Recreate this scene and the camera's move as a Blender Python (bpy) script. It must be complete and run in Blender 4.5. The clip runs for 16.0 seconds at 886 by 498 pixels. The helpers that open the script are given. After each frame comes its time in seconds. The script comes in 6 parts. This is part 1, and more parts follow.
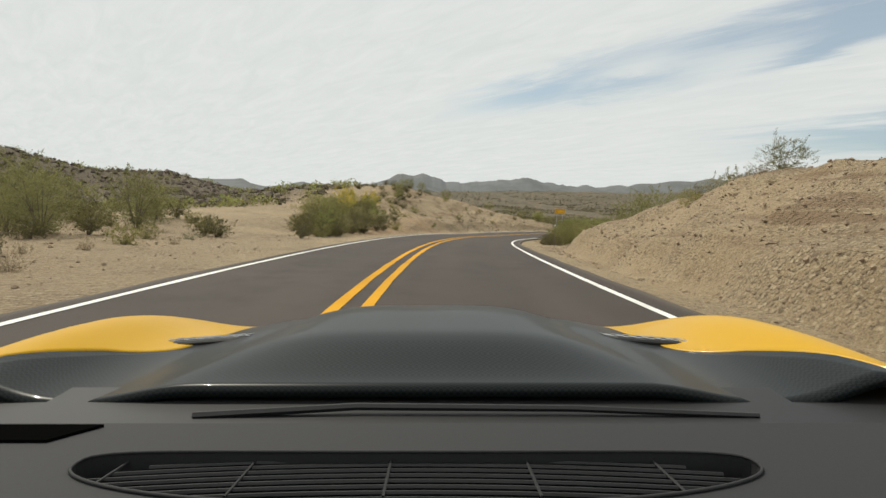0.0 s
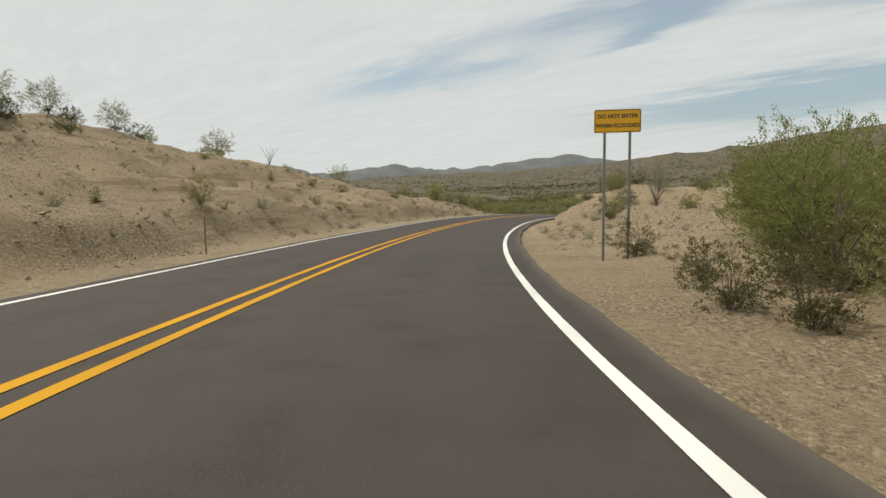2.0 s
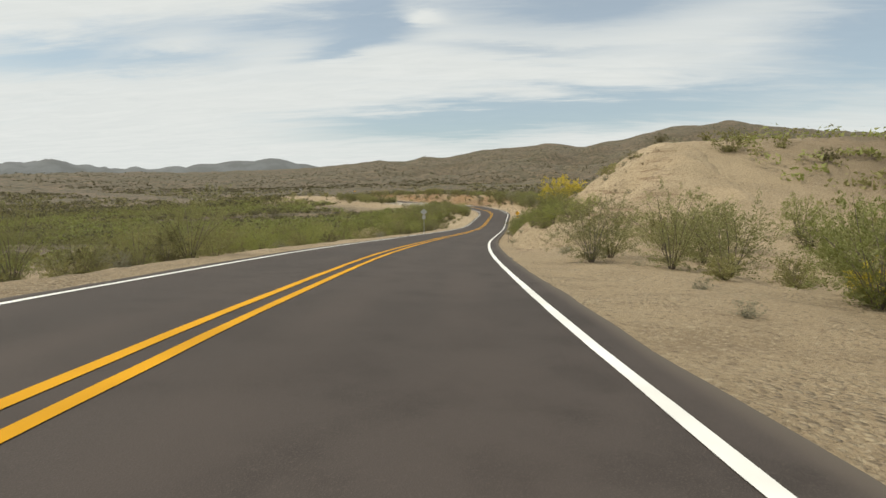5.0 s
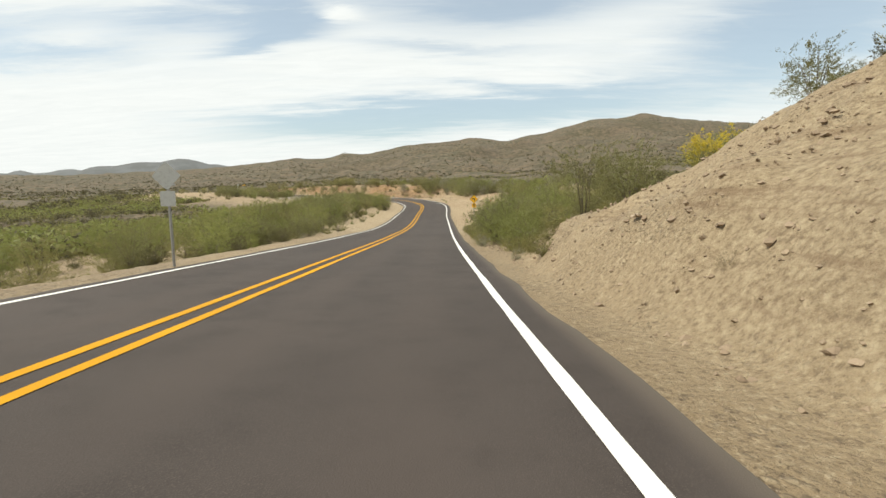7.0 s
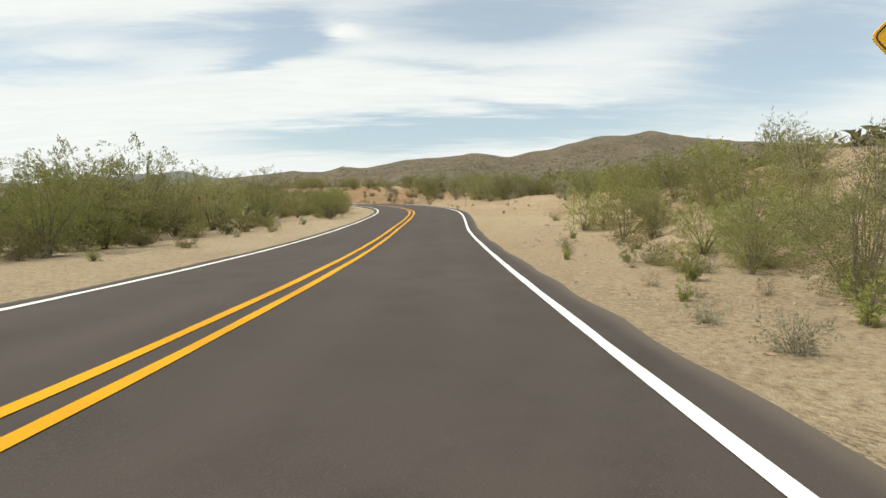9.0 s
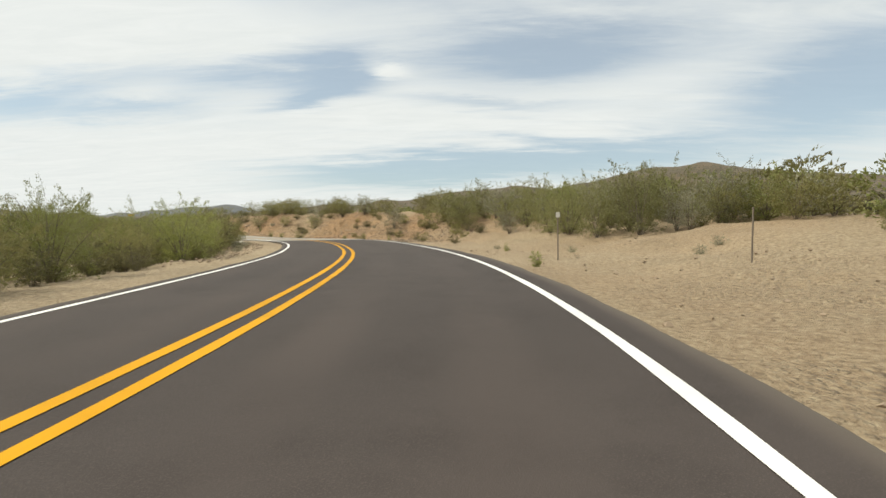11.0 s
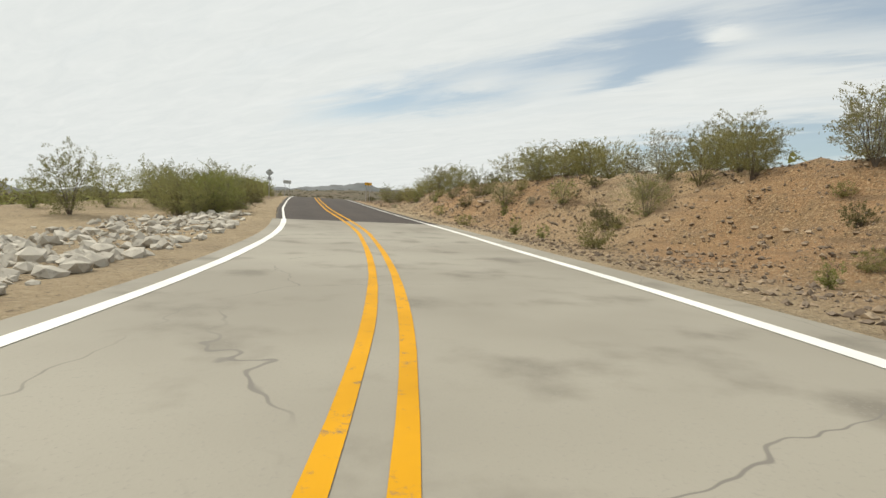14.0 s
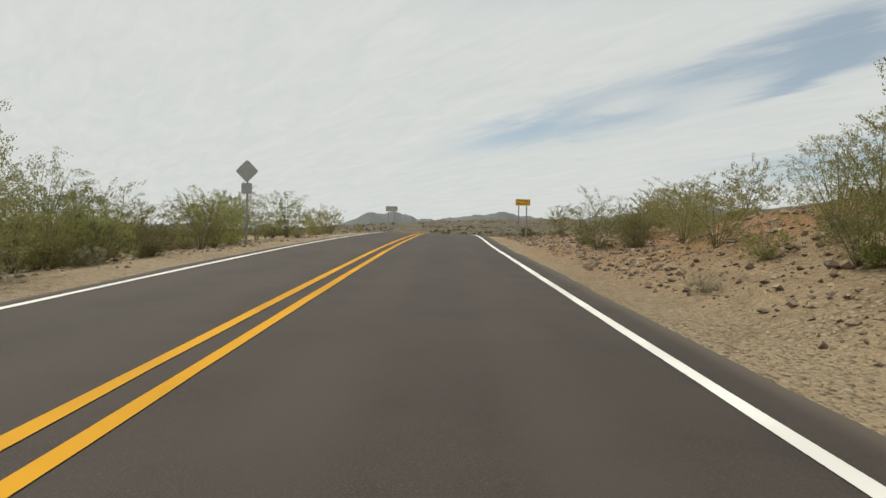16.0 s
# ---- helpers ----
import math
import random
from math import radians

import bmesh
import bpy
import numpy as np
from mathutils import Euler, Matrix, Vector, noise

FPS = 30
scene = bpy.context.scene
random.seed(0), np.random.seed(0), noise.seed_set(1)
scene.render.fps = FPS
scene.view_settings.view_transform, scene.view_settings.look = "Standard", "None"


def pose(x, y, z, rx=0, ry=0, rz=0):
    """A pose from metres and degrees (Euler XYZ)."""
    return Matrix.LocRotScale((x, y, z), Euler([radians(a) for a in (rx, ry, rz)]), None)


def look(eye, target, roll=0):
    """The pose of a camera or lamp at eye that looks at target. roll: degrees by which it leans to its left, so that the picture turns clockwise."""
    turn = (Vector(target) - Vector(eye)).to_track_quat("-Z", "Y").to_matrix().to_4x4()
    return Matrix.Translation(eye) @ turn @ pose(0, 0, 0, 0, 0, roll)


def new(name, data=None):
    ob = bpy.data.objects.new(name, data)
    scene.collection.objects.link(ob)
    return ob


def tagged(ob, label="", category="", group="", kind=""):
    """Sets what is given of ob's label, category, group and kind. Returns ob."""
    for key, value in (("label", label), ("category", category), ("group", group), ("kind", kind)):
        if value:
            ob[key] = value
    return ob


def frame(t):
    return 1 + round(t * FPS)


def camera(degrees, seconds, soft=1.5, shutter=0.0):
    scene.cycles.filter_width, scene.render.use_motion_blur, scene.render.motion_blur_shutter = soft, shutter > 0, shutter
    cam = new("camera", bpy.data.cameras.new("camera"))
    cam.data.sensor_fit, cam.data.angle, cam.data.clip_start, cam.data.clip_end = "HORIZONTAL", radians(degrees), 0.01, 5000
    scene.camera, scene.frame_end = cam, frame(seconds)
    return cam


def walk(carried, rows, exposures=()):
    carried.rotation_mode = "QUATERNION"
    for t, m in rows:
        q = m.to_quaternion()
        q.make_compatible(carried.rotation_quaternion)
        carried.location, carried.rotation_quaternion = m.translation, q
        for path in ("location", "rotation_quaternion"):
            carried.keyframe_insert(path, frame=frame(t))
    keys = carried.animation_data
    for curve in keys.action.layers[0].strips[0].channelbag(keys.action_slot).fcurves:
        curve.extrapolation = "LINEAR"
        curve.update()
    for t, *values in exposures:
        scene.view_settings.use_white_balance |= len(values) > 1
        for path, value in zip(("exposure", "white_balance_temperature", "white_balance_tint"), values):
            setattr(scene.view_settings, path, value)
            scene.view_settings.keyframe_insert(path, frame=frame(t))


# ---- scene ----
cam = camera(79.54, 16.0, soft=1.5)
walk(cam, [
    (0, pose(2.59, 2.79, 0.83, 85.19, -3.34, 0.71)),
    (0.5, pose(2.76, 14.35, 0.55, 84.69, -3.62, -2.83)),
    (1, pose(3.73, 25.85, 0.17, 84.54, -2.54, -6.67)),
    (1.5, pose(5.40, 37.24, -0.30, 84.21, -0.57, -9.70)),
    (2, pose(7.60, 48.57, -0.82, 84.19, 1.01, -13.06)),
    (2.5, pose(10.41, 59.62, -1.20, 85.25, 0.67, -17.45)),
    (3, pose(14.09, 70.35, -1.49, 86.15, -0.23, -22.77)),
    (3.5, pose(18.65, 80.54, -1.66, 86.02, -0.37, -28.63)),
    (4, pose(24.14, 90.19, -1.85, 85.55, -0.31, -34.79)),
    (4.5, pose(30.25, 98.67, -2.12, 85.12, -0.17, -39.46)),
    (5, pose(36.40, 105.82, -2.46, 84.52, 0.17, -43.74)),
    (5.5, pose(42.75, 112.21, -2.86, 84.27, 0.57, -46.40)),
    (6, pose(49.36, 118.44, -3.30, 84.08, 0.90, -48.27)),
    (6.5, pose(56.60, 124.89, -3.82, 84.11, 1.04, -50.04)),
    (7, pose(64.45, 131.38, -4.37, 84.16, 1.66, -51.81)),
    (7.5, pose(72.44, 137.64, -4.87, 84.25, 3.35, -52.31)),
    (8, pose(80.26, 144.12, -5.35, 84.26, 3.09, -50.96)),
    (8.5, pose(88.08, 150.69, -5.74, 84.83, 2.70, -51.36)),
    (9, pose(96.00, 157.27, -6.02, 85.97, 0.76, -51.79)),
    (9.5, pose(103.80, 163.44, -6.12, 87.25, 0.72, -50.96)),
    (10, pose(111.02, 169.19, -6.02, 88.10, 0.63, -49.74)),
    (10.5, pose(117.68, 174.43, -5.72, 89.29, 0.51, -49.95)),
    (11, pose(123.98, 179.23, -5.24, 89.59, 0.42, -47.41)),
    (11.5, pose(129.56, 184.20, -4.85, 88.50, 0.38, -40.68)),
    (12, pose(134.08, 189.66, -4.59, 88.40, -1.57, -36.46)),
    (12.5, pose(138.04, 195.33, -4.36, 88.60, -3.06, -31.79)),
    (13, pose(141.25, 201.10, -4.15, 88.06, -2.26, -26.78)),
    (13.5, pose(144.08, 207.13, -3.96, 86.84, -3.49, -20.62)),
    (14, pose(146.49, 213.99, -3.76, 86.92, -2.64, -15.07)),
    (14.5, pose(148.40, 222.04, -3.58, 87.65, -0.93, -9.06)),
    (15, pose(149.59, 230.64, -3.37, 89.56, -1.71, -3.59)),
    (15.5, pose(149.87, 239.27, -2.78, 89.42, -0.33, -0.89)),
    (16, pose(149.86, 247.78, -2.31, 89.45, -1.30, 0.10)),
], exposures=((0, -0.22), (1.0, -0.3), (4.2, -0.34), (6.3, 0.14), (9.2, 0.1), (11.3, -0.04), (14.7, -0.18), (15.4, -0.36), (16, -0.36)))

# road alignment: plan, level and crossfall at even stations (18.00 m apart)
ROAD_X = (6.71, 3.41, 1.81, 1.75, 3.34, 6.71, 12.58, 20.79, 31.4, 43.89, 57.3, 71.3, 85.42, 99.51, 113.39, 127.03, 138.05, 145.73, 148.35, 148.12, 148.12, 148.36, 147.9, 146.9, 145.61)
ROAD_Y = (-33.08, -15.55, 2.07, 19.88, 37.67, 55.25, 72.28, 88.44, 103.27, 116.58, 128.83, 140.38, 151.66, 162.77, 173.88, 184.84, 197.84, 212.17, 229.1, 247.1, 265.16, 283.1, 301.03, 318.97, 336.91)
ROAD_Z = (0.02, 0.04, -0.18, -0.65, -1.31, -2.02, -2.44, -2.73, -3.22, -4.02, -4.97, -5.84, -6.61, -7.08, -6.87, -5.98, -5.37, -4.82, -4.35, -3.39, -2.41, -1.65, -1.44, -1.77, -2.68)
ROAD_TILT = (0.031, 0.027, 0.02, 0.011, -0.013, -0.019, -0.03, -0.041, -0.042, -0.035, -0.036, -0.042, -0.041, -0.028, -0.026, 0.003, 0.015, 0.017, 0.008, -0.003, -0.018, -0.009, -0.003, -0.001, 0.001)
# ---- world and sun ----
SUN_EL, SUN_AZ = radians(54), radians(-50)
world = bpy.data.worlds.new("sky")
scene.world = world
world.use_nodes = True
wn, wl = world.node_tree.nodes, world.node_tree.links
wn.clear()


def wnode(kind, **inputs):
    n = wn.new(kind)
    for k, v in inputs.items():
        n.inputs[k].default_value = v
    return n


def wmath(op, a, b):
    n = wn.new("ShaderNodeMath")
    n.operation = op
    for i, v in enumerate((a, b)):
        if isinstance(v, (int, float)):
            n.inputs[i].default_value = v
        else:
            wl.new(v, n.inputs[i])
    return n.outputs[0]


w_out = wn.new("ShaderNodeOutputWorld")
w_bg = wn.new("ShaderNodeBackground")
w_sky = wn.new("ShaderNodeTexSky")
w_sky.sky_type = "NISHITA"
w_sky.sun_disc = False
w_sky.sun_elevation, w_sky.sun_rotation = SUN_EL, SUN_AZ
w_sky.dust_density, w_sky.air_density, w_sky.ozone_density = 1.5, 1.0, 0.4
# thin high cloud: long streaks on a plane far overhead, with clearer gaps between the banks
w_co = wn.new("ShaderNodeTexCoord")
w_sep = wn.new("ShaderNodeSeparateXYZ")
wl.new(w_co.outputs["Generated"], w_sep.inputs[0])
up = wmath("MAXIMUM", wmath("ADD", w_sep.outputs[2], 0.10), 0.05)
px = wmath("DIVIDE", w_sep.outputs[0], up)
py = wmath("DIVIDE", w_sep.outputs[1], up)
w_pl = wn.new("ShaderNodeCombineXYZ")
wl.new(px, w_pl.inputs[0])
wl.new(py, w_pl.inputs[1])
w_map = wn.new("ShaderNodeMapping")
w_map.vector_type = "TEXTURE"
w_map.inputs["Rotation"].default_value = (0, 0, radians(131))
w_map.inputs["Scale"].default_value = (2.6, 0.75, 1)
wl.new(w_pl.outputs[0], w_map.inputs["Vector"])
w_n1 = wnode("ShaderNodeTexNoise", Scale=0.9, Detail=8.0, Roughness=0.55, Distortion=0.6)
w_n2 = wnode("ShaderNodeTexNoise", Scale=3.4, Detail=7.0, Roughness=0.62, Distortion=0.4)
w_n3 = wnode("ShaderNodeTexNoise", Scale=6.5, Detail=9.0, Roughness=0.66, Distortion=0.8)
for n in (w_n1, w_n2, w_n3):
    wl.new(w_map.outputs[0], n.inputs["Vector"])
bearing = wmath("MULTIPLY", wmath("ARCTAN2", w_sep.outputs[0], w_sep.outputs[1]), 57.2958)
height = wmath("MULTIPLY", wmath("ARCSINE", w_sep.outputs[2], 0.0), 57.2958)
bearing = wmath("ADD", bearing, wmath("MULTIPLY", wmath("SUBTRACT", w_n1.outputs[0], 0.5), 9.0))
height = wmath("ADD", height, wmath("MULTIPLY", wmath("SUBTRACT", w_n2.outputs[0], 0.5), 5.0))
CLEARINGS = ((9.5, 13.2, 9, 1.5, 0.33, 0.42), (16, 12.4, 10, 1.2, 0.17, 0.40), (26, 16.5, 7, 1.5, 0.15, 0.40), (36.5, 17.6, 5.5, 2.2, 0.1, 0.54), (58, 19.5, 14, 3.2, 0.0, 0.60),
             (53, 14.6, 10, 0.9, -0.06, 0.30), (43, 7.6, 15, 1.8, 0.03, 0.50), (62, 8.8, 17, 2.0, 0.0, 0.52), (84, 13, 9, 4.5, 0.0, 0.60), (33, 14.8, 5.5, 1.1, 0.25, 0.40), (36, 26, 30, 4, 0.0, 0.35), (-27, 12, 4, 1.4, 0.2, 0.10))


def gap_in_cloud(a0, e0, wide, tall, slope, depth):
    u = wmath("SUBTRACT", bearing, a0)
    v = wmath("SUBTRACT", wmath("SUBTRACT", height, e0), wmath("MULTIPLY", u, slope))
    u, v = wmath("DIVIDE", u, wide), wmath("DIVIDE", v, tall)
    r = wmath("ADD", wmath("MULTIPLY", u, u), wmath("MULTIPLY", v, v))
    return wmath("MULTIPLY", wmath("POWER", 2.71828, wmath("MULTIPLY", r, -1.0)), depth)


thick = wmath("ADD", wmath("MULTIPLY", w_n1.outputs[0], 0.62), wmath("MULTIPLY", w_n2.outputs[0], 0.34))
thick = wmath("ADD", thick, wmath("MULTIPLY", w_sep.outputs[0], -0.10))
for row in CLEARINGS:
    thick = wmath("SUBTRACT", thick, wmath("MULTIPLY", gap_in_cloud(*row), wmath("ADD", 0.35, wmath("MULTIPLY", w_n3.outputs[0], 1.15))))
# one small bright cloud in the widest gap
thick = wmath("ADD", thick, gap_in_cloud(41.3, 18.2, 2.2, 0.8, -0.05, 0.45))
w_ramp = wn.new("ShaderNodeMapRange")
w_ramp.interpolation_type = "SMOOTHSTEP"
w_ramp.inputs["From Min"].default_value, w_ramp.inputs["From Max"].default_value = -0.12, 0.46
w_ramp.inputs["To Min"].default_value, w_ramp.inputs["To Max"].default_value = 0.36, 1.0
wl.new(thick, w_ramp.inputs["Value"])
w_tone = wn.new("ShaderNodeMix")
w_tone.data_type = "RGBA"
w_tone.inputs[6].default_value = (6.45, 6.8, 6.65, 1)
w_tone.inputs[7].default_value = (8.25, 8.4, 8.05, 1)
wl.new(w_n3.outputs[0], w_tone.inputs[0])
w_mix = wn.new("ShaderNodeMix")
w_mix.data_type = "RGBA"
wl.new(w_ramp.outputs[0], w_mix.inputs[0])
w_tint = wn.new("ShaderNodeMix")
w_tint.data_type, w_tint.blend_type = "RGBA", "MULTIPLY"
w_tint.inputs[0].default_value = 1.0
w_tint.inputs[7].default_value = (0.90, 1.06, 1.04, 1)
wl.new(w_sky.outputs[0], w_tint.inputs[6])
wl.new(w_tint.outputs[2], w_mix.inputs[6])
wl.new(w_tone.outputs[2], w_mix.inputs[7])
w_bg.inputs["Strength"].default_value = 0.116
wl.new(w_mix.outputs[2], w_bg.inputs["Color"])
wl.new(w_bg.outputs[0], w_out.inputs["Surface"])
sun = new("sun", bpy.data.lights.new("sun", "SUN"))
sun.data.energy, sun.data.angle, sun.data.color = 3.7, radians(1.5), (1.0, 0.945, 0.80)
sun.matrix_world = look((0, 0, 0), (-math.sin(SUN_AZ) * math.cos(SUN_EL), -math.cos(SUN_AZ) * math.cos(SUN_EL), -math.sin(SUN_EL)))

# ---- materials ----
def material(name, base, rough=0.8, metal=0.0):
    m = bpy.data.materials.new(name)
    m.use_nodes = True
    b = m.node_tree.nodes["Principled BSDF"]
    b.inputs["Base Color"].default_value = (*base, 1)
    b.inputs["Roughness"].default_value, b.inputs["Metallic"].default_value = rough, metal
    return m, m.node_tree.nodes, m.node_tree.links, b


def noise_node(nodes, links, scale, detail=4.0, vec=None, rough=0.55):
    n = nodes.new("ShaderNodeTexNoise")
    n.inputs["Scale"].default_value, n.inputs["Detail"].default_value, n.inputs["Roughness"].default_value = scale, detail, rough
    if vec is not None:
        links.new(vec, n.inputs["Vector"])
    return n.outputs[0]


def mix_node(nodes, links, fac, a, b):
    n = nodes.new("ShaderNodeMix")
    n.data_type = "RGBA"
    for i, v in ((0, fac), (6, a), (7, b)):
        if isinstance(v, tuple):
            n.inputs[i].default_value = (*v, 1)
        elif isinstance(v, (int, float)):
            n.inputs[i].default_value = v
        else:
            links.new(v, n.inputs[i])
    return n.outputs[2]


def step_node(nodes, links, v, lo, hi):
    n = nodes.new("ShaderNodeMapRange")
    n.interpolation_type = "SMOOTHSTEP"
    n.inputs["From Min"].default_value, n.inputs["From Max"].default_value = lo, hi
    links.new(v, n.inputs["Value"])
    return n.outputs[0]


def bump_node(nodes, links, height, strength, dist, target):
    n = nodes.new("ShaderNodeBump")
    n.inputs["Strength"].default_value, n.inputs["Distance"].default_value = strength, dist
    links.new(height, n.inputs["Height"])
    links.new(n.outputs[0], target.inputs["Normal"])


def world_pos(nodes):
    return nodes.new("ShaderNodeNewGeometry").outputs["Position"]


def make_asphalt():
    m, n, l, b = material("asphalt", (0.062, 0.052, 0.049), 0.85)
    p = world_pos(n)
    fine = noise_node(n, l, 110, 3, p)
    mid = noise_node(n, l, 1.6, 5, p)
    big = noise_node(n, l, 0.16, 3, p)
    c = mix_node(n, l, step_node(n, l, big, 0.35, 0.65), (0.0465, 0.0375, 0.0330), (0.0605, 0.0485, 0.0425))
    c = mix_node(n, l, step_node(n, l, mid, 0.42, 0.75), c, (0.039, 0.031, 0.027))
    c = mix_node(n, l, step_node(n, l, fine, 0.50, 0.72), c, (0.080, 0.064, 0.055))
    worn = n.new("ShaderNodeAttribute")
    worn.attribute_name = "worn"
    part = n.new("ShaderNodeMath")
    part.operation = "MULTIPLY"
    l.new(step_node(n, l, worn.outputs["Fac"], 0.0, 1.0), part.inputs[0])
    l.new(step_node(n, l, noise_node(n, l, 0.35, 4, p), 0.25, 0.75), part.inputs[1])
    c = mix_node(n, l, part.outputs[0], c, (0.066, 0.052, 0.045))
    dust = step_node(n, l, worn.outputs["Fac"], -0.25, -0.8)
    c = mix_node(n, l, dust, c, (0.10, 0.082, 0.066))
    l.new(c, b.inputs["Base Color"])
    b.inputs["Specular IOR Level"].default_value = 0.3
    bump_node(n, l, fine, 0.35, 0.01, b)
    return m


def make_concrete():
    m, n, l, b = material("worn_concrete", (0.36, 0.33, 0.28), 0.85)
    p = world_pos(n)
    mid = noise_node(n, l, 0.9, 6, p)
    big = noise_node(n, l, 0.22, 4, p)
    fine = noise_node(n, l, 40, 3, p)
    c = mix_node(n, l, step_node(n, l, big, 0.3, 0.7), (0.232, 0.212, 0.174), (0.300, 0.278, 0.232))
    c = mix_node(n, l, step_node(n, l, mid, 0.50, 0.74), c, (0.165, 0.148, 0.120))
    c = mix_node(n, l, step_node(n, l, fine, 0.55, 0.8), c, (0.25, 0.23, 0.20))
    # hairline cracks
    v = n.new("ShaderNodeTexVoronoi")
    v.feature = "DISTANCE_TO_EDGE"
    v.inputs["Scale"].default_value = 0.2
    wob = n.new("ShaderNodeVectorMath")
    wob.operation = "MULTIPLY_ADD"
    nz = n.new("ShaderNodeTexNoise")
    nz.inputs["Scale"].default_value = 1.4
    l.new(p, nz.inputs["Vector"])
    l.new(nz.outputs[1], wob.inputs[0])
    wob.inputs[1].default_value = (0.5, 0.5, 0.5)
    l.new(p, wob.inputs[2])
    l.new(wob.outputs[0], v.inputs["Vector"])
    crack = step_node(n, l, v.outputs[0], 0.0022, 0.0006)
    hair = n.new("ShaderNodeMath")
    hair.operation = "MULTIPLY"
    l.new(crack, hair.inputs[0])
    l.new(step_node(n, l, noise_node(n, l, 0.5, 3, p), 0.42, 0.62), hair.inputs[1])
    c = mix_node(n, l, hair.outputs[0], c, (0.17, 0.155, 0.135))
    l.new(c, b.inputs["Base Color"])
    bump_node(n, l, fine, 0.3, 0.006, b)
    return m


def make_paint(name, col, worn):
    m, n, l, b = material(name, col, 0.75)
    b.inputs["Specular IOR Level"].default_value = 0.2
    p = world_pos(n)
    a = noise_node(n, l, 9, 6, p, 0.7)
    g = noise_node(n, l, 0.8, 4, p)
    c = mix_node(n, l, step_node(n, l, g, 0.35, 0.7), col, tuple(v * 0.82 for v in col))
    c = mix_node(n, l, step_node(n, l, a, 0.70 - worn, 0.86 - worn), c, (0.16, 0.13, 0.10))
    l.new(c, b.inputs["Base Color"])
    return m


def make_soil():
    """Desert soil: tan and reddish gravelly earth, greyer where stony; 'red' and 'rock' come from the plan."""
    m, n, l, b = material("desert_soil", (0.40, 0.31, 0.22), 0.95)
    p = world_pos(n)
    red = n.new("ShaderNodeAttribute")
    red.attribute_name = "red"
    rock = n.new("ShaderNodeAttribute")
    rock.attribute_name = "rock"
    brush = n.new("ShaderNodeAttribute")
    brush.attribute_name = "brush"
    big = noise_node(n, l, 0.07, 5, p)
    mid = noise_node(n, l, 0.7, 6, p, 0.62)
    peb = noise_node(n, l, 10.0, 6, p, 0.72)
    grit = noise_node(n, l, 30, 3, p, 0.7)
    c = mix_node(n, l, step_node(n, l, big, 0.35, 0.66), (0.315, 0.243, 0.163), (0.405, 0.322, 0.222))
    c = mix_node(n, l, red.outputs["Fac"], c, (0.305, 0.182, 0.096))
    c = mix_node(n, l, step_node(n, l, mid, 0.48, 0.72), c, (0.250, 0.190, 0.125))
    c = mix_node(n, l, step_node(n, l, peb, 0.54, 0.66), c, (0.150, 0.112, 0.080))
    c = mix_node(n, l, step_node(n, l, peb, 0.46, 0.36), c, (0.46, 0.385, 0.285))
    c = mix_node(n, l, step_node(n, l, grit, 0.57, 0.68), c, (0.47, 0.395, 0.31))
    c = mix_node(n, l, step_node(n, l, grit, 0.42, 0.33), c, (0.165, 0.122, 0.085))
    # rubble: small stones of differing tone packed in the earth
    rub = n.new("ShaderNodeTexVoronoi")
    rub.inputs["Scale"].default_value = 13.0
    rub.inputs["Randomness"].default_value = 1.0
    l.new(p, rub.inputs["Vector"])
    tone = n.new("ShaderNodeSeparateColor")
    l.new(rub.outputs["Color"], tone.inputs[0])
    stony = n.new("ShaderNodeMath")
    stony.operation = "MULTIPLY"
    l.new(step_node(n, l, noise_node(n, l, 0.45, 4, p), 0.38, 0.62), stony.inputs[0])
    l.new(step_node(n, l, rub.outputs["Distance"], 0.55, 0.25), stony.inputs[1])
    pick = mix_node(n, l, tone.outputs[0], (0.145, 0.108, 0.075), (0.54, 0.455, 0.340))
    half = n.new("ShaderNodeMath")
    half.operation = "MULTIPLY"
    half.inputs[1].default_value = 0.9
    l.new(stony.outputs[0], half.inputs[0])
    c = mix_node(n, l, half.outputs[0], c, pick)
    dark = mix_node(n, l, step_node(n, l, peb, 0.4, 0.62), (0.112, 0.092, 0.070), (0.050, 0.041, 0.033))
    c = mix_node(n, l, rock.outputs["Fac"], c, dark)
    iron = n.new("ShaderNodeMix")
    iron.data_type, iron.blend_type = "RGBA", "MULTIPLY"
    l.new(red.outputs["Fac"], iron.inputs[0])
    l.new(c, iron.inputs[6])
    iron.inputs[7].default_value = (0.92, 0.74, 0.56, 1)
    c = iron.outputs[2]
    pale = n.new("ShaderNodeAttribute")
    pale.attribute_name = "pale"
    c = mix_node(n, l, pale.outputs["Fac"], c, mix_node(n, l, step_node(n, l, peb, 0.40, 0.62), (0.50, 0.42, 0.31), (0.29, 0.225, 0.155)))
    # faint layers show in the cut earth
    lay = n.new("ShaderNodeMapping")
    lay.inputs["Scale"].default_value = (0.22, 0.22, 3.6)
    l.new(p, lay.inputs["Vector"])
    band = step_node(n, l, noise_node(n, l, 1.0, 5, lay.outputs[0], 0.6), 0.52, 0.66)
    steep = n.new("ShaderNodeAttribute")
    steep.attribute_name = "cut"
    amt = n.new("ShaderNodeMath")
    amt.operation = "MULTIPLY"
    l.new(band, amt.inputs[0])
    l.new(steep.outputs["Fac"], amt.inputs[1])
    c = mix_node(n, l, amt.outputs[0], c, (0.205, 0.138, 0.088))
    warm = n.new("ShaderNodeMix")
    warm.data_type, warm.blend_type = "RGBA", "MULTIPLY"
    warm.inputs[0].default_value = 1.0
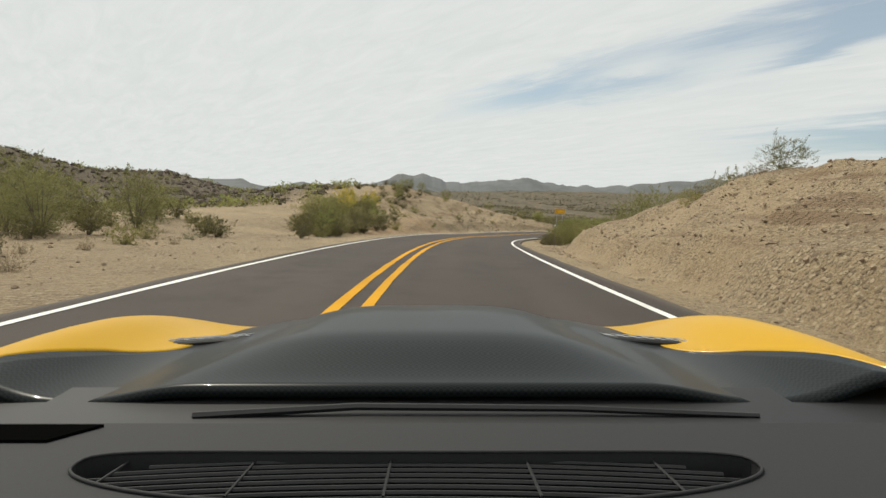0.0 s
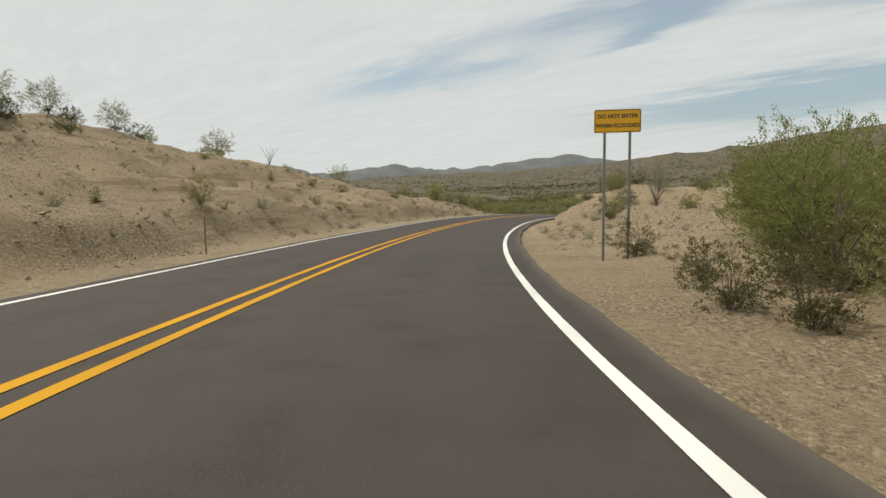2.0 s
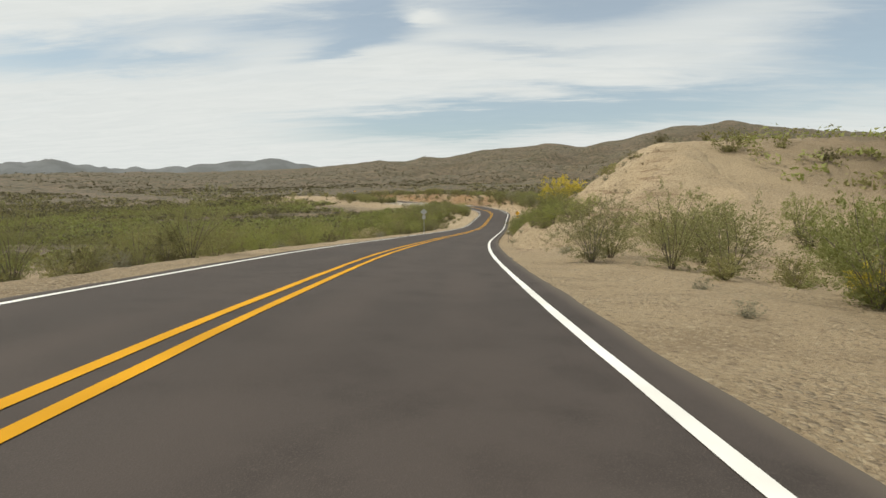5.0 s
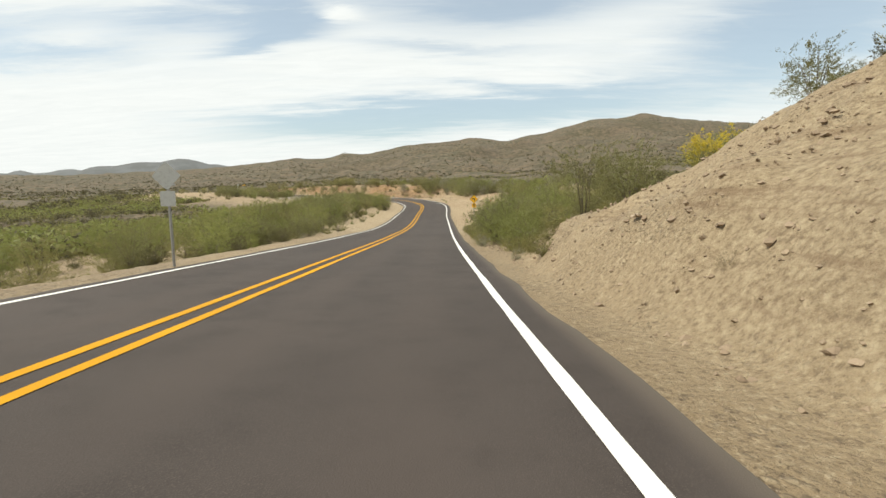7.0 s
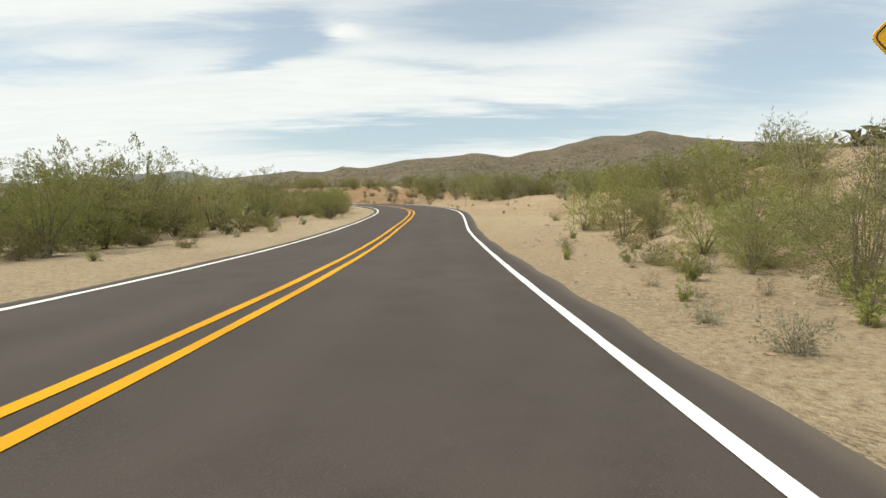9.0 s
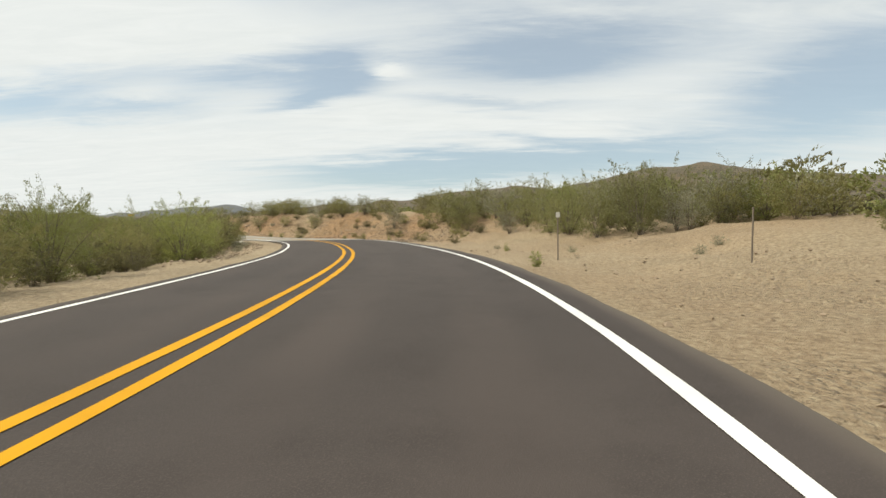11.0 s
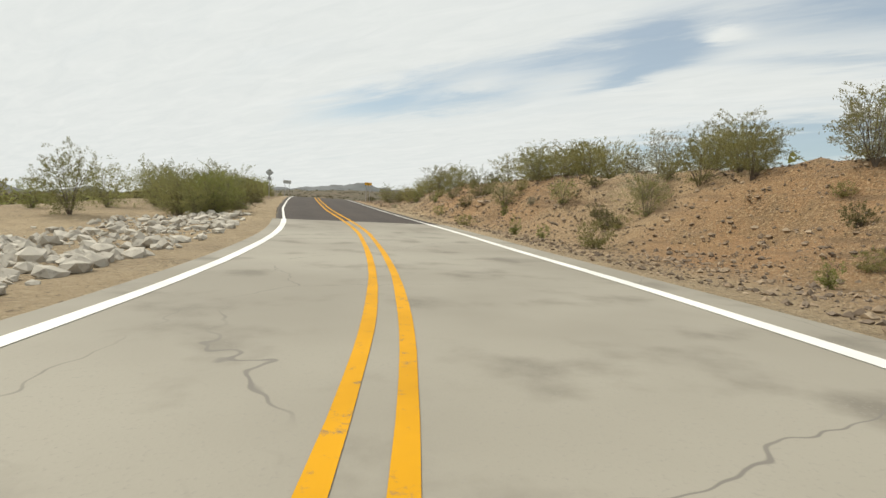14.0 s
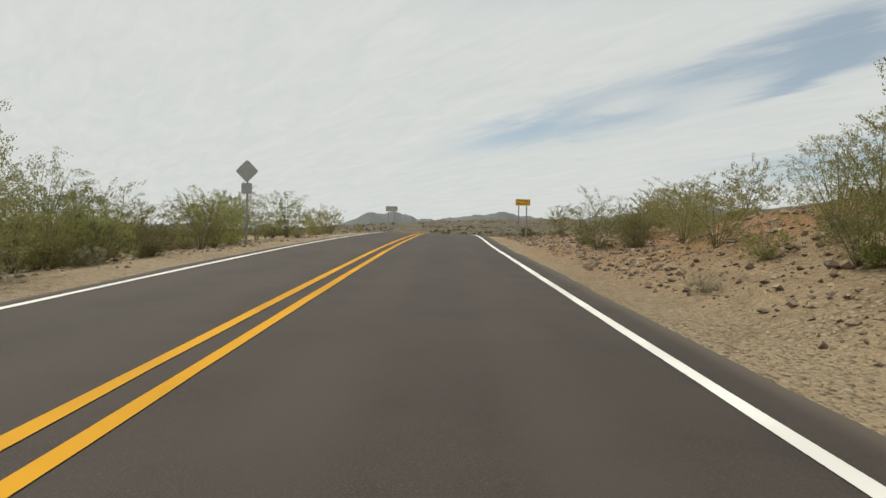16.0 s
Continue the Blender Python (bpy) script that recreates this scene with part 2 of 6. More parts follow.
    l.new(c, warm.inputs[6])
    warm.inputs[7].default_value = (0.905, 0.865, 0.755, 1)
    # the plain and the far hills are of darker, browner gravel
    plain = n.new("ShaderNodeMath")
    plain.operation = "MULTIPLY"
    plain.inputs[1].default_value = 0.85
    l.new(brush.outputs["Fac"], plain.inputs[0])
    c = mix_node(n, l, plain.outputs[0], warm.outputs[2], mix_node(n, l, step_node(n, l, noise_node(n, l, 0.02, 5, p, 0.65), 0.38, 0.64), (0.112, 0.082, 0.052), (0.168, 0.120, 0.076)))
    # far slopes covered with shrubs too small to see singly
    cover = None
    for size in (0.30, 0.115):
        v = n.new("ShaderNodeTexVoronoi")
        v.inputs["Scale"].default_value = size
        l.new(p, v.inputs["Vector"])
        dots = step_node(n, l, v.outputs["Distance"], 0.58, 0.36)
        if cover is None:
            cover = dots
        else:
            mx = n.new("ShaderNodeMath")
            mx.operation = "MAXIMUM"
            l.new(cover, mx.inputs[0])
            l.new(dots, mx.inputs[1])
            cover = mx.outputs[0]
    patch = step_node(n, l, noise_node(n, l, 0.012, 5, p, 0.65), 0.36, 0.60)
    mul = n.new("ShaderNodeMath")
    mul.operation = "MULTIPLY"
    floor = n.new("ShaderNodeMath")
    floor.operation = "MAXIMUM"
    l.new(cover, floor.inputs[0])
    bare = step_node(n, l, noise_node(n, l, 0.045, 5, p, 0.7), 0.92, 0.44)
    thin_cover = n.new("ShaderNodeMath")
    thin_cover.operation = "MULTIPLY"
    thin_cover.inputs[1].default_value = 0.45
    l.new(bare, thin_cover.inputs[0])
    l.new(thin_cover.outputs[0], floor.inputs[1])
    l.new(floor.outputs[0], mul.inputs[0])
    l.new(brush.outputs["Fac"], mul.inputs[1])
    green = mix_node(n, l, patch, (0.078, 0.062, 0.038), (0.060, 0.054, 0.027))
    scar = step_node(n, l, noise_node(n, l, 0.028, 6, p, 0.72), 0.50, 0.68)
    green = mix_node(n, l, scar, green, (0.120, 0.088, 0.055))
    shrub = step_node(n, l, noise_node(n, l, 0.11, 5, p, 0.75), 0.52, 0.62)
    green = mix_node(n, l, shrub, green, (0.046, 0.043, 0.021))
    c = mix_node(n, l, mul.outputs[0], c, green)
    # distance haze put into the base colour: bluish grey on the far range
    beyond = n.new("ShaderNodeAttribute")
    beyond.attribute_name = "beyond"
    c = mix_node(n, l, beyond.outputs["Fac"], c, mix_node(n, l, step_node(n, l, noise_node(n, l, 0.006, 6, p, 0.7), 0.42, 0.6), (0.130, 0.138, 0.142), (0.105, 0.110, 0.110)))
    l.new(c, b.inputs["Base Color"])
    add = n.new("ShaderNodeMath")
    add.operation = "MULTIPLY_ADD"
    l.new(mid, add.inputs[0])
    add.inputs[1].default_value = 0.7
    l.new(noise_node(n, l, 13, 5, p, 0.75), add.inputs[2])
    lump = n.new("ShaderNodeMath")
    lump.operation = "MULTIPLY_ADD"
    l.new(stony.outputs[0], lump.inputs[0])
    lump.inputs[1].default_value = 0.5
    l.new(add.outputs[0], lump.inputs[2])
    bump_node(n, l, lump.outputs[0], 1.0, 0.075, b)
    return m


def make_stone(name, a, c2):
    m, n, l, b = material(name, a, 0.9)
    o = n.new("ShaderNodeObjectInfo")
    g = n.new("ShaderNodeNewGeometry")
    p = g.outputs["Position"]
    c = mix_node(n, l, g.outputs["Random Per Island"], a, c2)
    c = mix_node(n, l, o.outputs["Random"], c, tuple((x + y) * 0.42 for x, y in zip(a, c2)))
    f = noise_node(n, l, 7, 6, p, 0.7)
    c = mix_node(n, l, step_node(n, l, f, 0.5, 0.75), c, tuple(v * 0.55 for v in a))
    l.new(c, b.inputs["Base Color"])
    bump_node(n, l, f, 0.6, 0.05, b)
    return m


def make_leaf(name, a, c2):
    m = bpy.data.materials.new(name)
    m.use_nodes = True
    n, l = m.node_tree.nodes, m.node_tree.links
    b = n["Principled BSDF"]
    o = n.new("ShaderNodeObjectInfo")
    g = n.new("ShaderNodeNewGeometry")
    c = mix_node(n, l, g.outputs["Random Per Island"], a, c2)
    hue = n.new("ShaderNodeHueSaturation")
    mr = n.new("ShaderNodeMapRange")
    mr.inputs["To Min"].default_value, mr.inputs["To Max"].default_value = 0.78, 1.22
    l.new(o.outputs["Random"], mr.inputs["Value"])
    l.new(mr.outputs[0], hue.inputs["Value"])
    l.new(c, hue.inputs["Color"])
    l.new(hue.outputs[0], b.inputs["Base Color"])
    b.inputs["Roughness"].default_value = 0.7
    t = n.new("ShaderNodeBsdfTranslucent")
    l.new(hue.outputs[0], t.inputs["Color"])
    mx = n.new("ShaderNodeMixShader")
    mx.inputs[0].default_value = 0.42
    l.new(b.outputs[0], mx.inputs[1])
    l.new(t.outputs[0], mx.inputs[2])
    l.new(mx.outputs[0], n["Material Output"].inputs["Surface"])
    return m


def make_plain(name, base, rough, metal=0.0, scale=14.0, amount=0.25):
    m, n, l, b = material(name, base, rough, metal)
    f = noise_node(n, l, scale, 5, world_pos(n), 0.65)
    c = mix_node(n, l, step_node(n, l, f, 0.45, 0.8), base, tuple(v * (1 - amount) for v in base))
    l.new(c, b.inputs["Base Color"])
    return m


ASPHALT, CONCRETE, SOIL = make_asphalt(), make_concrete(), make_soil()
WHITE_PAINT = make_paint("white_road_paint", (0.78, 0.77, 0.73), 0.0)
YELLOW_PAINT = make_paint("yellow_road_paint", (0.60, 0.295, 0.002), 0.0)
YELLOW_WORN = make_paint("worn_yellow_road_paint", (0.60, 0.295, 0.003), 0.13)
STONE = make_stone("tan_stone", (0.23, 0.165, 0.108), (0.40, 0.31, 0.215))
LEDGE = make_stone("ledge_rock", (0.30, 0.225, 0.155), (0.42, 0.33, 0.24))
SCREE = make_stone("scree_stone", (0.13, 0.095, 0.068), (0.27, 0.21, 0.155))
DARK_ROCK = make_stone("dark_hill_rock", (0.085, 0.066, 0.048), (0.155, 0.120, 0.088))
ROCK = make_stone("pale_riprap_rock", (0.40, 0.36, 0.30), (0.56, 0.52, 0.45))
LEAF_GREEN = make_leaf("green_leaves", (0.192, 0.212, 0.054), (0.290, 0.300, 0.098))
LEAF_OLIVE = make_leaf("olive_leaves", (0.200, 0.188, 0.066), (0.295, 0.272, 0.108))
LEAF_DARK = make_leaf("dark_creosote_leaves", (0.105, 0.098, 0.040), (0.176, 0.158, 0.068))
LEAF_LIME = make_leaf("lime_green_leaves", (0.255, 0.255, 0.064), (0.323, 0.306, 0.102))
LEAF_YELLOW = make_leaf("yellow_blossom", (0.72, 0.54, 0.045), (0.55, 0.47, 0.07))
LEAF_DRY = make_leaf("dry_twigs", (0.306, 0.245, 0.153), (0.214, 0.173, 0.112))
LEAF_SCRUB = make_leaf("dark_scrub", (0.080, 0.072, 0.036), (0.130, 0.112, 0.058))
LEAF_IRON = make_leaf("grey_green_ironwood_leaves", (0.185, 0.186, 0.070), (0.275, 0.264, 0.110))
LEAF_GREY = make_leaf("grey_green_leaves", (0.236, 0.231, 0.148), (0.325, 0.305, 0.207))
BARK = make_plain("grey_brown_bark", (0.13, 0.105, 0.08), 0.9)
CACTUS = make_plain("saguaro_skin", (0.13, 0.155, 0.07), 0.7)
GALV = make_plain("galvanised_steel", (0.36, 0.36, 0.35), 0.5, 0.7)
SIGN_BACK = make_plain("dull_aluminium", (0.40, 0.41, 0.40), 0.55, 0.5)
SIGN_YELLOW = make_plain("yellow_sign_face", (0.88, 0.46, 0.008), 0.45, 0.0, 3.0, 0.12)
SIGN_BLACK = make_plain("black_sign_print", (0.03, 0.028, 0.025), 0.5)
POST_BROWN = make_plain("weathered_post", (0.19, 0.155, 0.12), 0.85)
REFLECTOR = make_plain("white_reflector_plate", (0.66, 0.64, 0.58), 0.45)
RED_PAINT = make_plain("red_marker_plate", (0.55, 0.06, 0.04), 0.5)

# ---- road line and land form ----
def spline(vals, u):
    """Catmull-Rom through even stations."""
    v = np.asarray(vals, float)
    i = np.clip(np.floor(u).astype(int), 0, len(v) - 2)
    a = np.clip(u - i, 0, 1)
    p0, p1, p2, p3 = v[np.maximum(i - 1, 0)], v[i], v[i + 1], v[np.minimum(i + 2, len(v) - 1)]
    return 0.5 * (2 * p1 + (p2 - p0) * a + (2 * p0 - 5 * p1 + 4 * p2 - p3) * a ** 2 + (3 * p1 - p0 - 3 * p2 + p3) * a ** 3)


U = np.linspace(0, len(ROAD_X) - 1, 865)
RX, RY, RZ, RT = (spline(v, U) for v in (ROAD_X, ROAD_Y, ROAD_Z, ROAD_TILT))
TX, TY = np.gradient(RX), np.gradient(RY)
TL = np.hypot(TX, TY)
TX, TY = TX / TL, TY / TL
RS = np.concatenate([[0], np.cumsum(np.hypot(np.diff(RX), np.diff(RY)))])
# chainage by which banks, plants and signs are set out, against the length along the line
CHAINAGE = (-2.3, 34, 46.6, 59, 72, 84, 96, 107, 119, 130.5, 182, 192, 201, 211, 221, 230, 270, 278, 291, 302.6, 323.5, 348, 362.5, 391, 432)
LENGTH = (0.0, 36.3, 47.8, 59.2, 71.3, 82.9, 94.7, 105.5, 117.2, 128.6, 176.6, 187.4, 196.9, 207.3, 217.8, 228.3, 270.2, 278.1, 291.0, 303.0, 327.5, 354.9, 369.4, 393.0, 427.9)
RS = np.interp(RS, LENGTH, CHAINAGE)
LEFT_LINE, RIGHT_LINE, LEFT_EDGE, RIGHT_EDGE = -2.56, 3.50, -2.86, 4.02
FORD_FROM, FORD_TO = 302.6, 323.5


def station(x, y):
    """Distance along the road, distance to its right, and its nearest index."""
    x, y = np.asarray(x, float).ravel(), np.asarray(y, float).ravel()
    k = np.empty(len(x), int)
    for i in range(0, len(x), 4000):
        k[i:i + 4000] = np.argmin((RX[None, ::2] - x[i:i + 4000, None]) ** 2 + (RY[None, ::2] - y[i:i + 4000, None]) ** 2, axis=1) * 2
    dx, dy = x - RX[k], y - RY[k]
    return RS[k] + dx * TX[k] + dy * TY[k], dx * TY[k] - dy * TX[k], k


def on_road(s, d):
    """The place at distance s along and d to the right of the centre line."""
    x, y, tx, ty = (np.interp(s, RS, v) for v in (RX, RY, TX, TY))
    return x + ty * d, y - tx * d


def lattice(i, j, seed):
    h = (i * 374761393 + j * 668265263 + seed * 1442695041) & 0x7FFFFFFF
    h = ((h ^ (h >> 13)) * 1274126177) & 0x7FFFFFFF
    return ((h ^ (h >> 16)) & 0xFFFF) / 65535.0


def vnoise(x, y, size, seed=0, octaves=3):
    out, amp = 0.0, 1.0
    for o in range(octaves):
        u, v = x / size, y / size
        i, j = np.floor(u).astype(np.int64), np.floor(v).astype(np.int64)
        a, b = u - i, v - j
        a, b = a * a * (3 - 2 * a), b * b * (3 - 2 * b)
        n = (lattice(i, j, seed + o) * (1 - a) + lattice(i + 1, j, seed + o) * a) * (1 - b) + (lattice(i, j + 1, seed + o) * (1 - a) + lattice(i + 1, j + 1, seed + o) * a) * b
        out = out + (n - 0.5) * 2 * amp
        amp, size = amp * 0.5, size * 0.47
    return out


def smooth(v, lo, hi):
    t = np.clip((v - lo) / (hi - lo), 0, 1)
    return t * t * (3 - 2 * t)


# banks beside the road: station, foot, crest, height of crest, height 35 m out
RIGHT_BANK = ((0, 5.6, 11, 3.0, 3.4), (44, 5.4, 10.6, 3.1, 3.4), (54, 5.4, 10.6, 2.9, 2.6), (58.5, 5.5, 10.8, 2.5, 2.0), (62, 5.8, 11, 1.3, 1.2), (65, 6.2, 10.5, 0.7, 0.6), (73, 6.6, 9, 0.35, -0.4), (96, 5.6, 8, 0.4, -0.4), (103, 5.2, 11, 0.6, 0.2), (111, 5.2, 11.5, 1.1, 0.8), (116, 5.2, 11.2, 1.5, 1.2), (121.5, 5.2, 10.6, 2.4, 1.4), (127, 5.3, 10, 2.3, 0.8), (132, 5.4, 9.6, 1.2, 0.2), (137, 5.6, 9, 0.45, -0.4), (142, 5.6, 9, 0.15, -0.8), (148, 7, 12, -0.5, -1.4))
RIGHT_BANK_2 = ((168, 7, 13, -0.6, -0.2), (180, 6.0, 14, 1.0, 2.4), (186, 5.4, 15, 3.6, 4.6), (193, 5.0, 16.5, 7.2, 7.8), (199, 4.9, 16, 7.5, 7.6), (203, 5.0, 15, 5.6, 6.0), (207.5, 5.4, 13.5, 2.8, 3.4), (212, 5.8, 12, 1.2, 1.8), (219, 7, 12, 0.2, 1.2), (238, 8.5, 16, 1.6, 4.0), (250, 9.5, 18, 3.6, 5.0), (262, 9.5, 19, 2.2, 3.6), (276, 6.5, 17, 1.2, 2.4), (292, 8.5, 17, 1.8, 2.6), (303, 8.4, 14.5, 2.5, 2.8), (315, 8, 13, 2.8, 2.9), (325, 6.3, 11.2, 2.8, 2.8), (335, 5.4, 9.6, 2.2, 2.2), (347, 5.2, 10.5, 1.35, 1.4), (358, 5.6, 10, 0.7, 0.4), (372, 6, 11, 0.2, -1.0), (432, 6, 11, 0.0, -3.0))
LEFT_BANK = ((0, 6, 12, 0.0, -0.6), (48, 6, 12, 0.0, -0.8), (58, 6, 13, 0.3, -0.6), (66, 5.4, 11, 0.6, -0.8), (74, 5.2, 11, 1.2, -0.6), (82, 5.0, 12, 1.6, 0.2), (88, 4.8, 13, 2.3, 1.0), (94, 4.7, 14.5, 4.0, 2.0), (100, 4.6, 15.2, 4.9, 3.0), (110, 4.5, 15.2, 4.7, 3.4), (118, 4.5, 13.5, 3.8, 2.4), (126, 4.5, 12, 2.7, 1.2), (134, 4.6, 10, 1.8, 0.6), (143, 4.7, 9, 1.4, -0.4), (150, 5, 9, -0.1, -1.6))
LEFT_BANK_2 = ((160, 4.6, 9, -1.1, -2.6), (205, 4.4, 9, -1.2, -2.6), (228, 5, 11, -0.4, -1.2), (240, 6, 14, -0.1, -0.6), (262, 6, 14, -0.3, -1.2), (290, 4.4, 8, -0.7, -1.4), (303, 4.6, 9, -0.5, -1.2), (316, 5, 10, -0.45, -1.3), (328, 4.6, 9, -0.3, -1.8), (345, 4.8, 9, -0.5, -3.5), (372, 5, 9, -0.3, -4.0), (432, 5, 9, 0.0, -4.0))
RIGHT_BANK, LEFT_BANK = np.array(RIGHT_BANK + RIGHT_BANK_2), np.array(LEFT_BANK + LEFT_BANK_2)

# the far rim of hills: bearing from the middle of the road, distance and height of the ridge
RIM_BEARING = (-180, -130, -90, -60, -40, -28, -20, -10, 0, 8, 16, 22, 28, 31.8, 36, 37.8, 40, 41, 42, 44, 47, 50.5, 53, 55.5, 58, 62.4, 65, 67, 70, 72.3, 76, 80, 84, 95, 130, 180)
RIM_ANGLE = (2.0, 1.8, 1.6, 1.5, 1.2, 0.6, 0.5, 1.3, 2.1, 2.55, 2.65, 2.95, 3.3, 3.65, 4.25, 4.05, 4.35, 4.85, 4.5, 4.6, 5.3, 5.6, 5.75, 6.0, 5.5, 6.2, 6.75, 7.2, 7.3, 7.5, 6.7, 6.0, 5.6, 4.5, 3.0, 2.0)
# the range beyond, tinted haze grey: bearing and angle of its crest
RANGE_BEARING = (-60, -40, -25, -23.5, -22, -19.7, -17.1, -15.6, -12, -8.8, -7.2, -5.2, -3.2, -1.8, 0, 3.8, 6.4, 9, 12.5, 17, 20.4, 22.5, 24.5, 26.5, 28, 31, 36, 45, 60)
RANGE_ANGLE = (0.6, 0.8, 1.2, 1.6, 0.7, 1.0, 1.6, 0.9, 1.3, 2.1, 3.0, 3.15, 3.05, 2.4, 2.6, 3.0, 3.3, 3.1, 2.75, 3.1, 3.35, 3.7, 4.1, 3.9, 3.6, 3.3, 2.6, 1.5, 0.8)
MIDDLE = (90.0, 140.0)


def region(x, y):
    dx, dy = x - MIDDLE[0], y - MIDDLE[1]
    r, az = np.hypot(dx, dy), np.degrees(np.arctan2(dx, dy))
    dist = np.interp(az, (-180, -40, 5, 22, 40, 100, 180), (1000, 1000, 1100, 1400, 1250, 1350, 1000))
    rim = -4 + dist * np.tan(np.radians(np.interp(az, RIM_BEARING, RIM_ANGLE)))
    t = np.clip((r - 110) / (dist - 110), 0, 1)
    low = -8.5 + vnoise(x, y, 60, 5, 3) * 0.9 * smooth(r, 60, 200)
    z = low + (rim + 8.5) * (0.42 * t + 0.58 * t ** 2.4)
    crest = smooth(np.abs(r - dist), 30, 240) * (0.25 + 0.75 * smooth(az, 20, 42))
    z = z + vnoise(x, y, 230, 9, 4) * 9 * smooth(r, 350, 900) * crest
    gully = 1 - np.abs(vnoise(x, y, 150, 51, 4))
    z = z + (gully - 0.8) * 22 * smooth(r, 300, 800) * (0.08 + 0.85 * crest)
    z = z + np.abs(vnoise(x, y, 34, 61, 3)) * 2.4 * smooth(r, 250, 600)
    z = np.where(r > dist, z - (rim + 8) * 0.6 * smooth(r, dist, dist + 900), z)
    far = np.exp(-((r - 3800) / 480) ** 2)
    tall = 3800 * np.tan(np.radians(np.interp(az, RANGE_BEARING, RANGE_ANGLE))) * (1 + 0.05 * vnoise(az, az * 0, 1.1, 2, 3))
    z = z * (1 - far) + np.maximum(z, tall) * far
    # dark rocky hill on the outside of the first bend
    k = np.hypot((x + 62) / 46, (y - 104) / 38)
    z = z + 11.8 * np.clip(1.7 * (1 - k), 0, 1) ** 0.9 * (1 + 0.17 * vnoise(x, y, 13, 3, 5))
    k = np.hypot((x + 80) / 60, (y - 60) / 50)
    z = z + 1.2 * np.clip(1 - k, 0, 1) ** 0.8
    # stony knoll
    k = np.hypot((x - 108) / 22, (y - 112) / 20)
    return z + 9 * np.clip(1 - k, 0, 1) ** 0.7


def land(x, y, fine=True):
    x, y = np.asarray(x, float).ravel(), np.asarray(y, float).ravel()
    s, d, k = station(x, y)
    a = np.abs(d)
    zr = RZ[k] + RT[k] * np.clip(d, -4.5, 4.5)
    out = np.zeros(len(x))
    for side, tab in ((d >= 0, RIGHT_BANK), (d < 0, LEFT_BANK)):
        foot, crest, top, back = (np.interp(s, tab[:, 0], tab[:, i]) for i in (1, 2, 3, 4))
        wob = vnoise(x, y, 7.5, 11, 3)
        foot = foot + 0.35 * wob
        t = np.clip((a - foot) / np.maximum(crest - foot, 0.5), 0, 1.0)
        steep = 0.55 * t + 0.45 * smooth(t, 0, 1)
        toe = smooth(top, 1.0, 2.2) * np.where(side & (s < 218), np.minimum(0.42, 0.85 / np.maximum(top, 0.5)), 0.0)
        steep = steep * (1 - toe) + toe * smooth(t, 0, 0.15 + 0.06 * vnoise(x, y, 3.1, 83, 2))
        rough = vnoise(x, y, 2.6, 21, 5) if fine else 0.0
        # small gullies run down the steep faces
        gully = -np.abs(vnoise(s, a * 0.25, 2.2, 31, 3)) if fine else 0.0
        amount = np.clip(np.abs(top) / 3.0, 0.05, 1.0)
        if fine:
            # harder layers stand out as low ledges
            steep = steep + 0.020 * np.sin(2 * np.pi * (3.2 * steep + 0.9 * vnoise(x, y, 9, 77, 2))) * np.sin(np.pi * t) * smooth(top, 1.2, 2.6)
        z = top * steep + (back - top) * smooth(a, crest, crest + 35)
        z = z + (0.27 * rough + 0.26 * gully * np.sin(np.pi * t)) * amount * smooth(a, foot - 0.4, foot + 1.4)
        z = z - 0.07 - 0.05 * smooth(a, 3.6, 5) + 0.035 * rough * smooth(a, 4.3, 5.5)
        out = np.where(side, z, out)
    z = zr + out
    end = np.maximum(np.maximum(-s, s - RS[-1]), 0)
    w = smooth(a + end * 0.6, 26, 105)
    return z * (1 - w) + region(x, y) * w


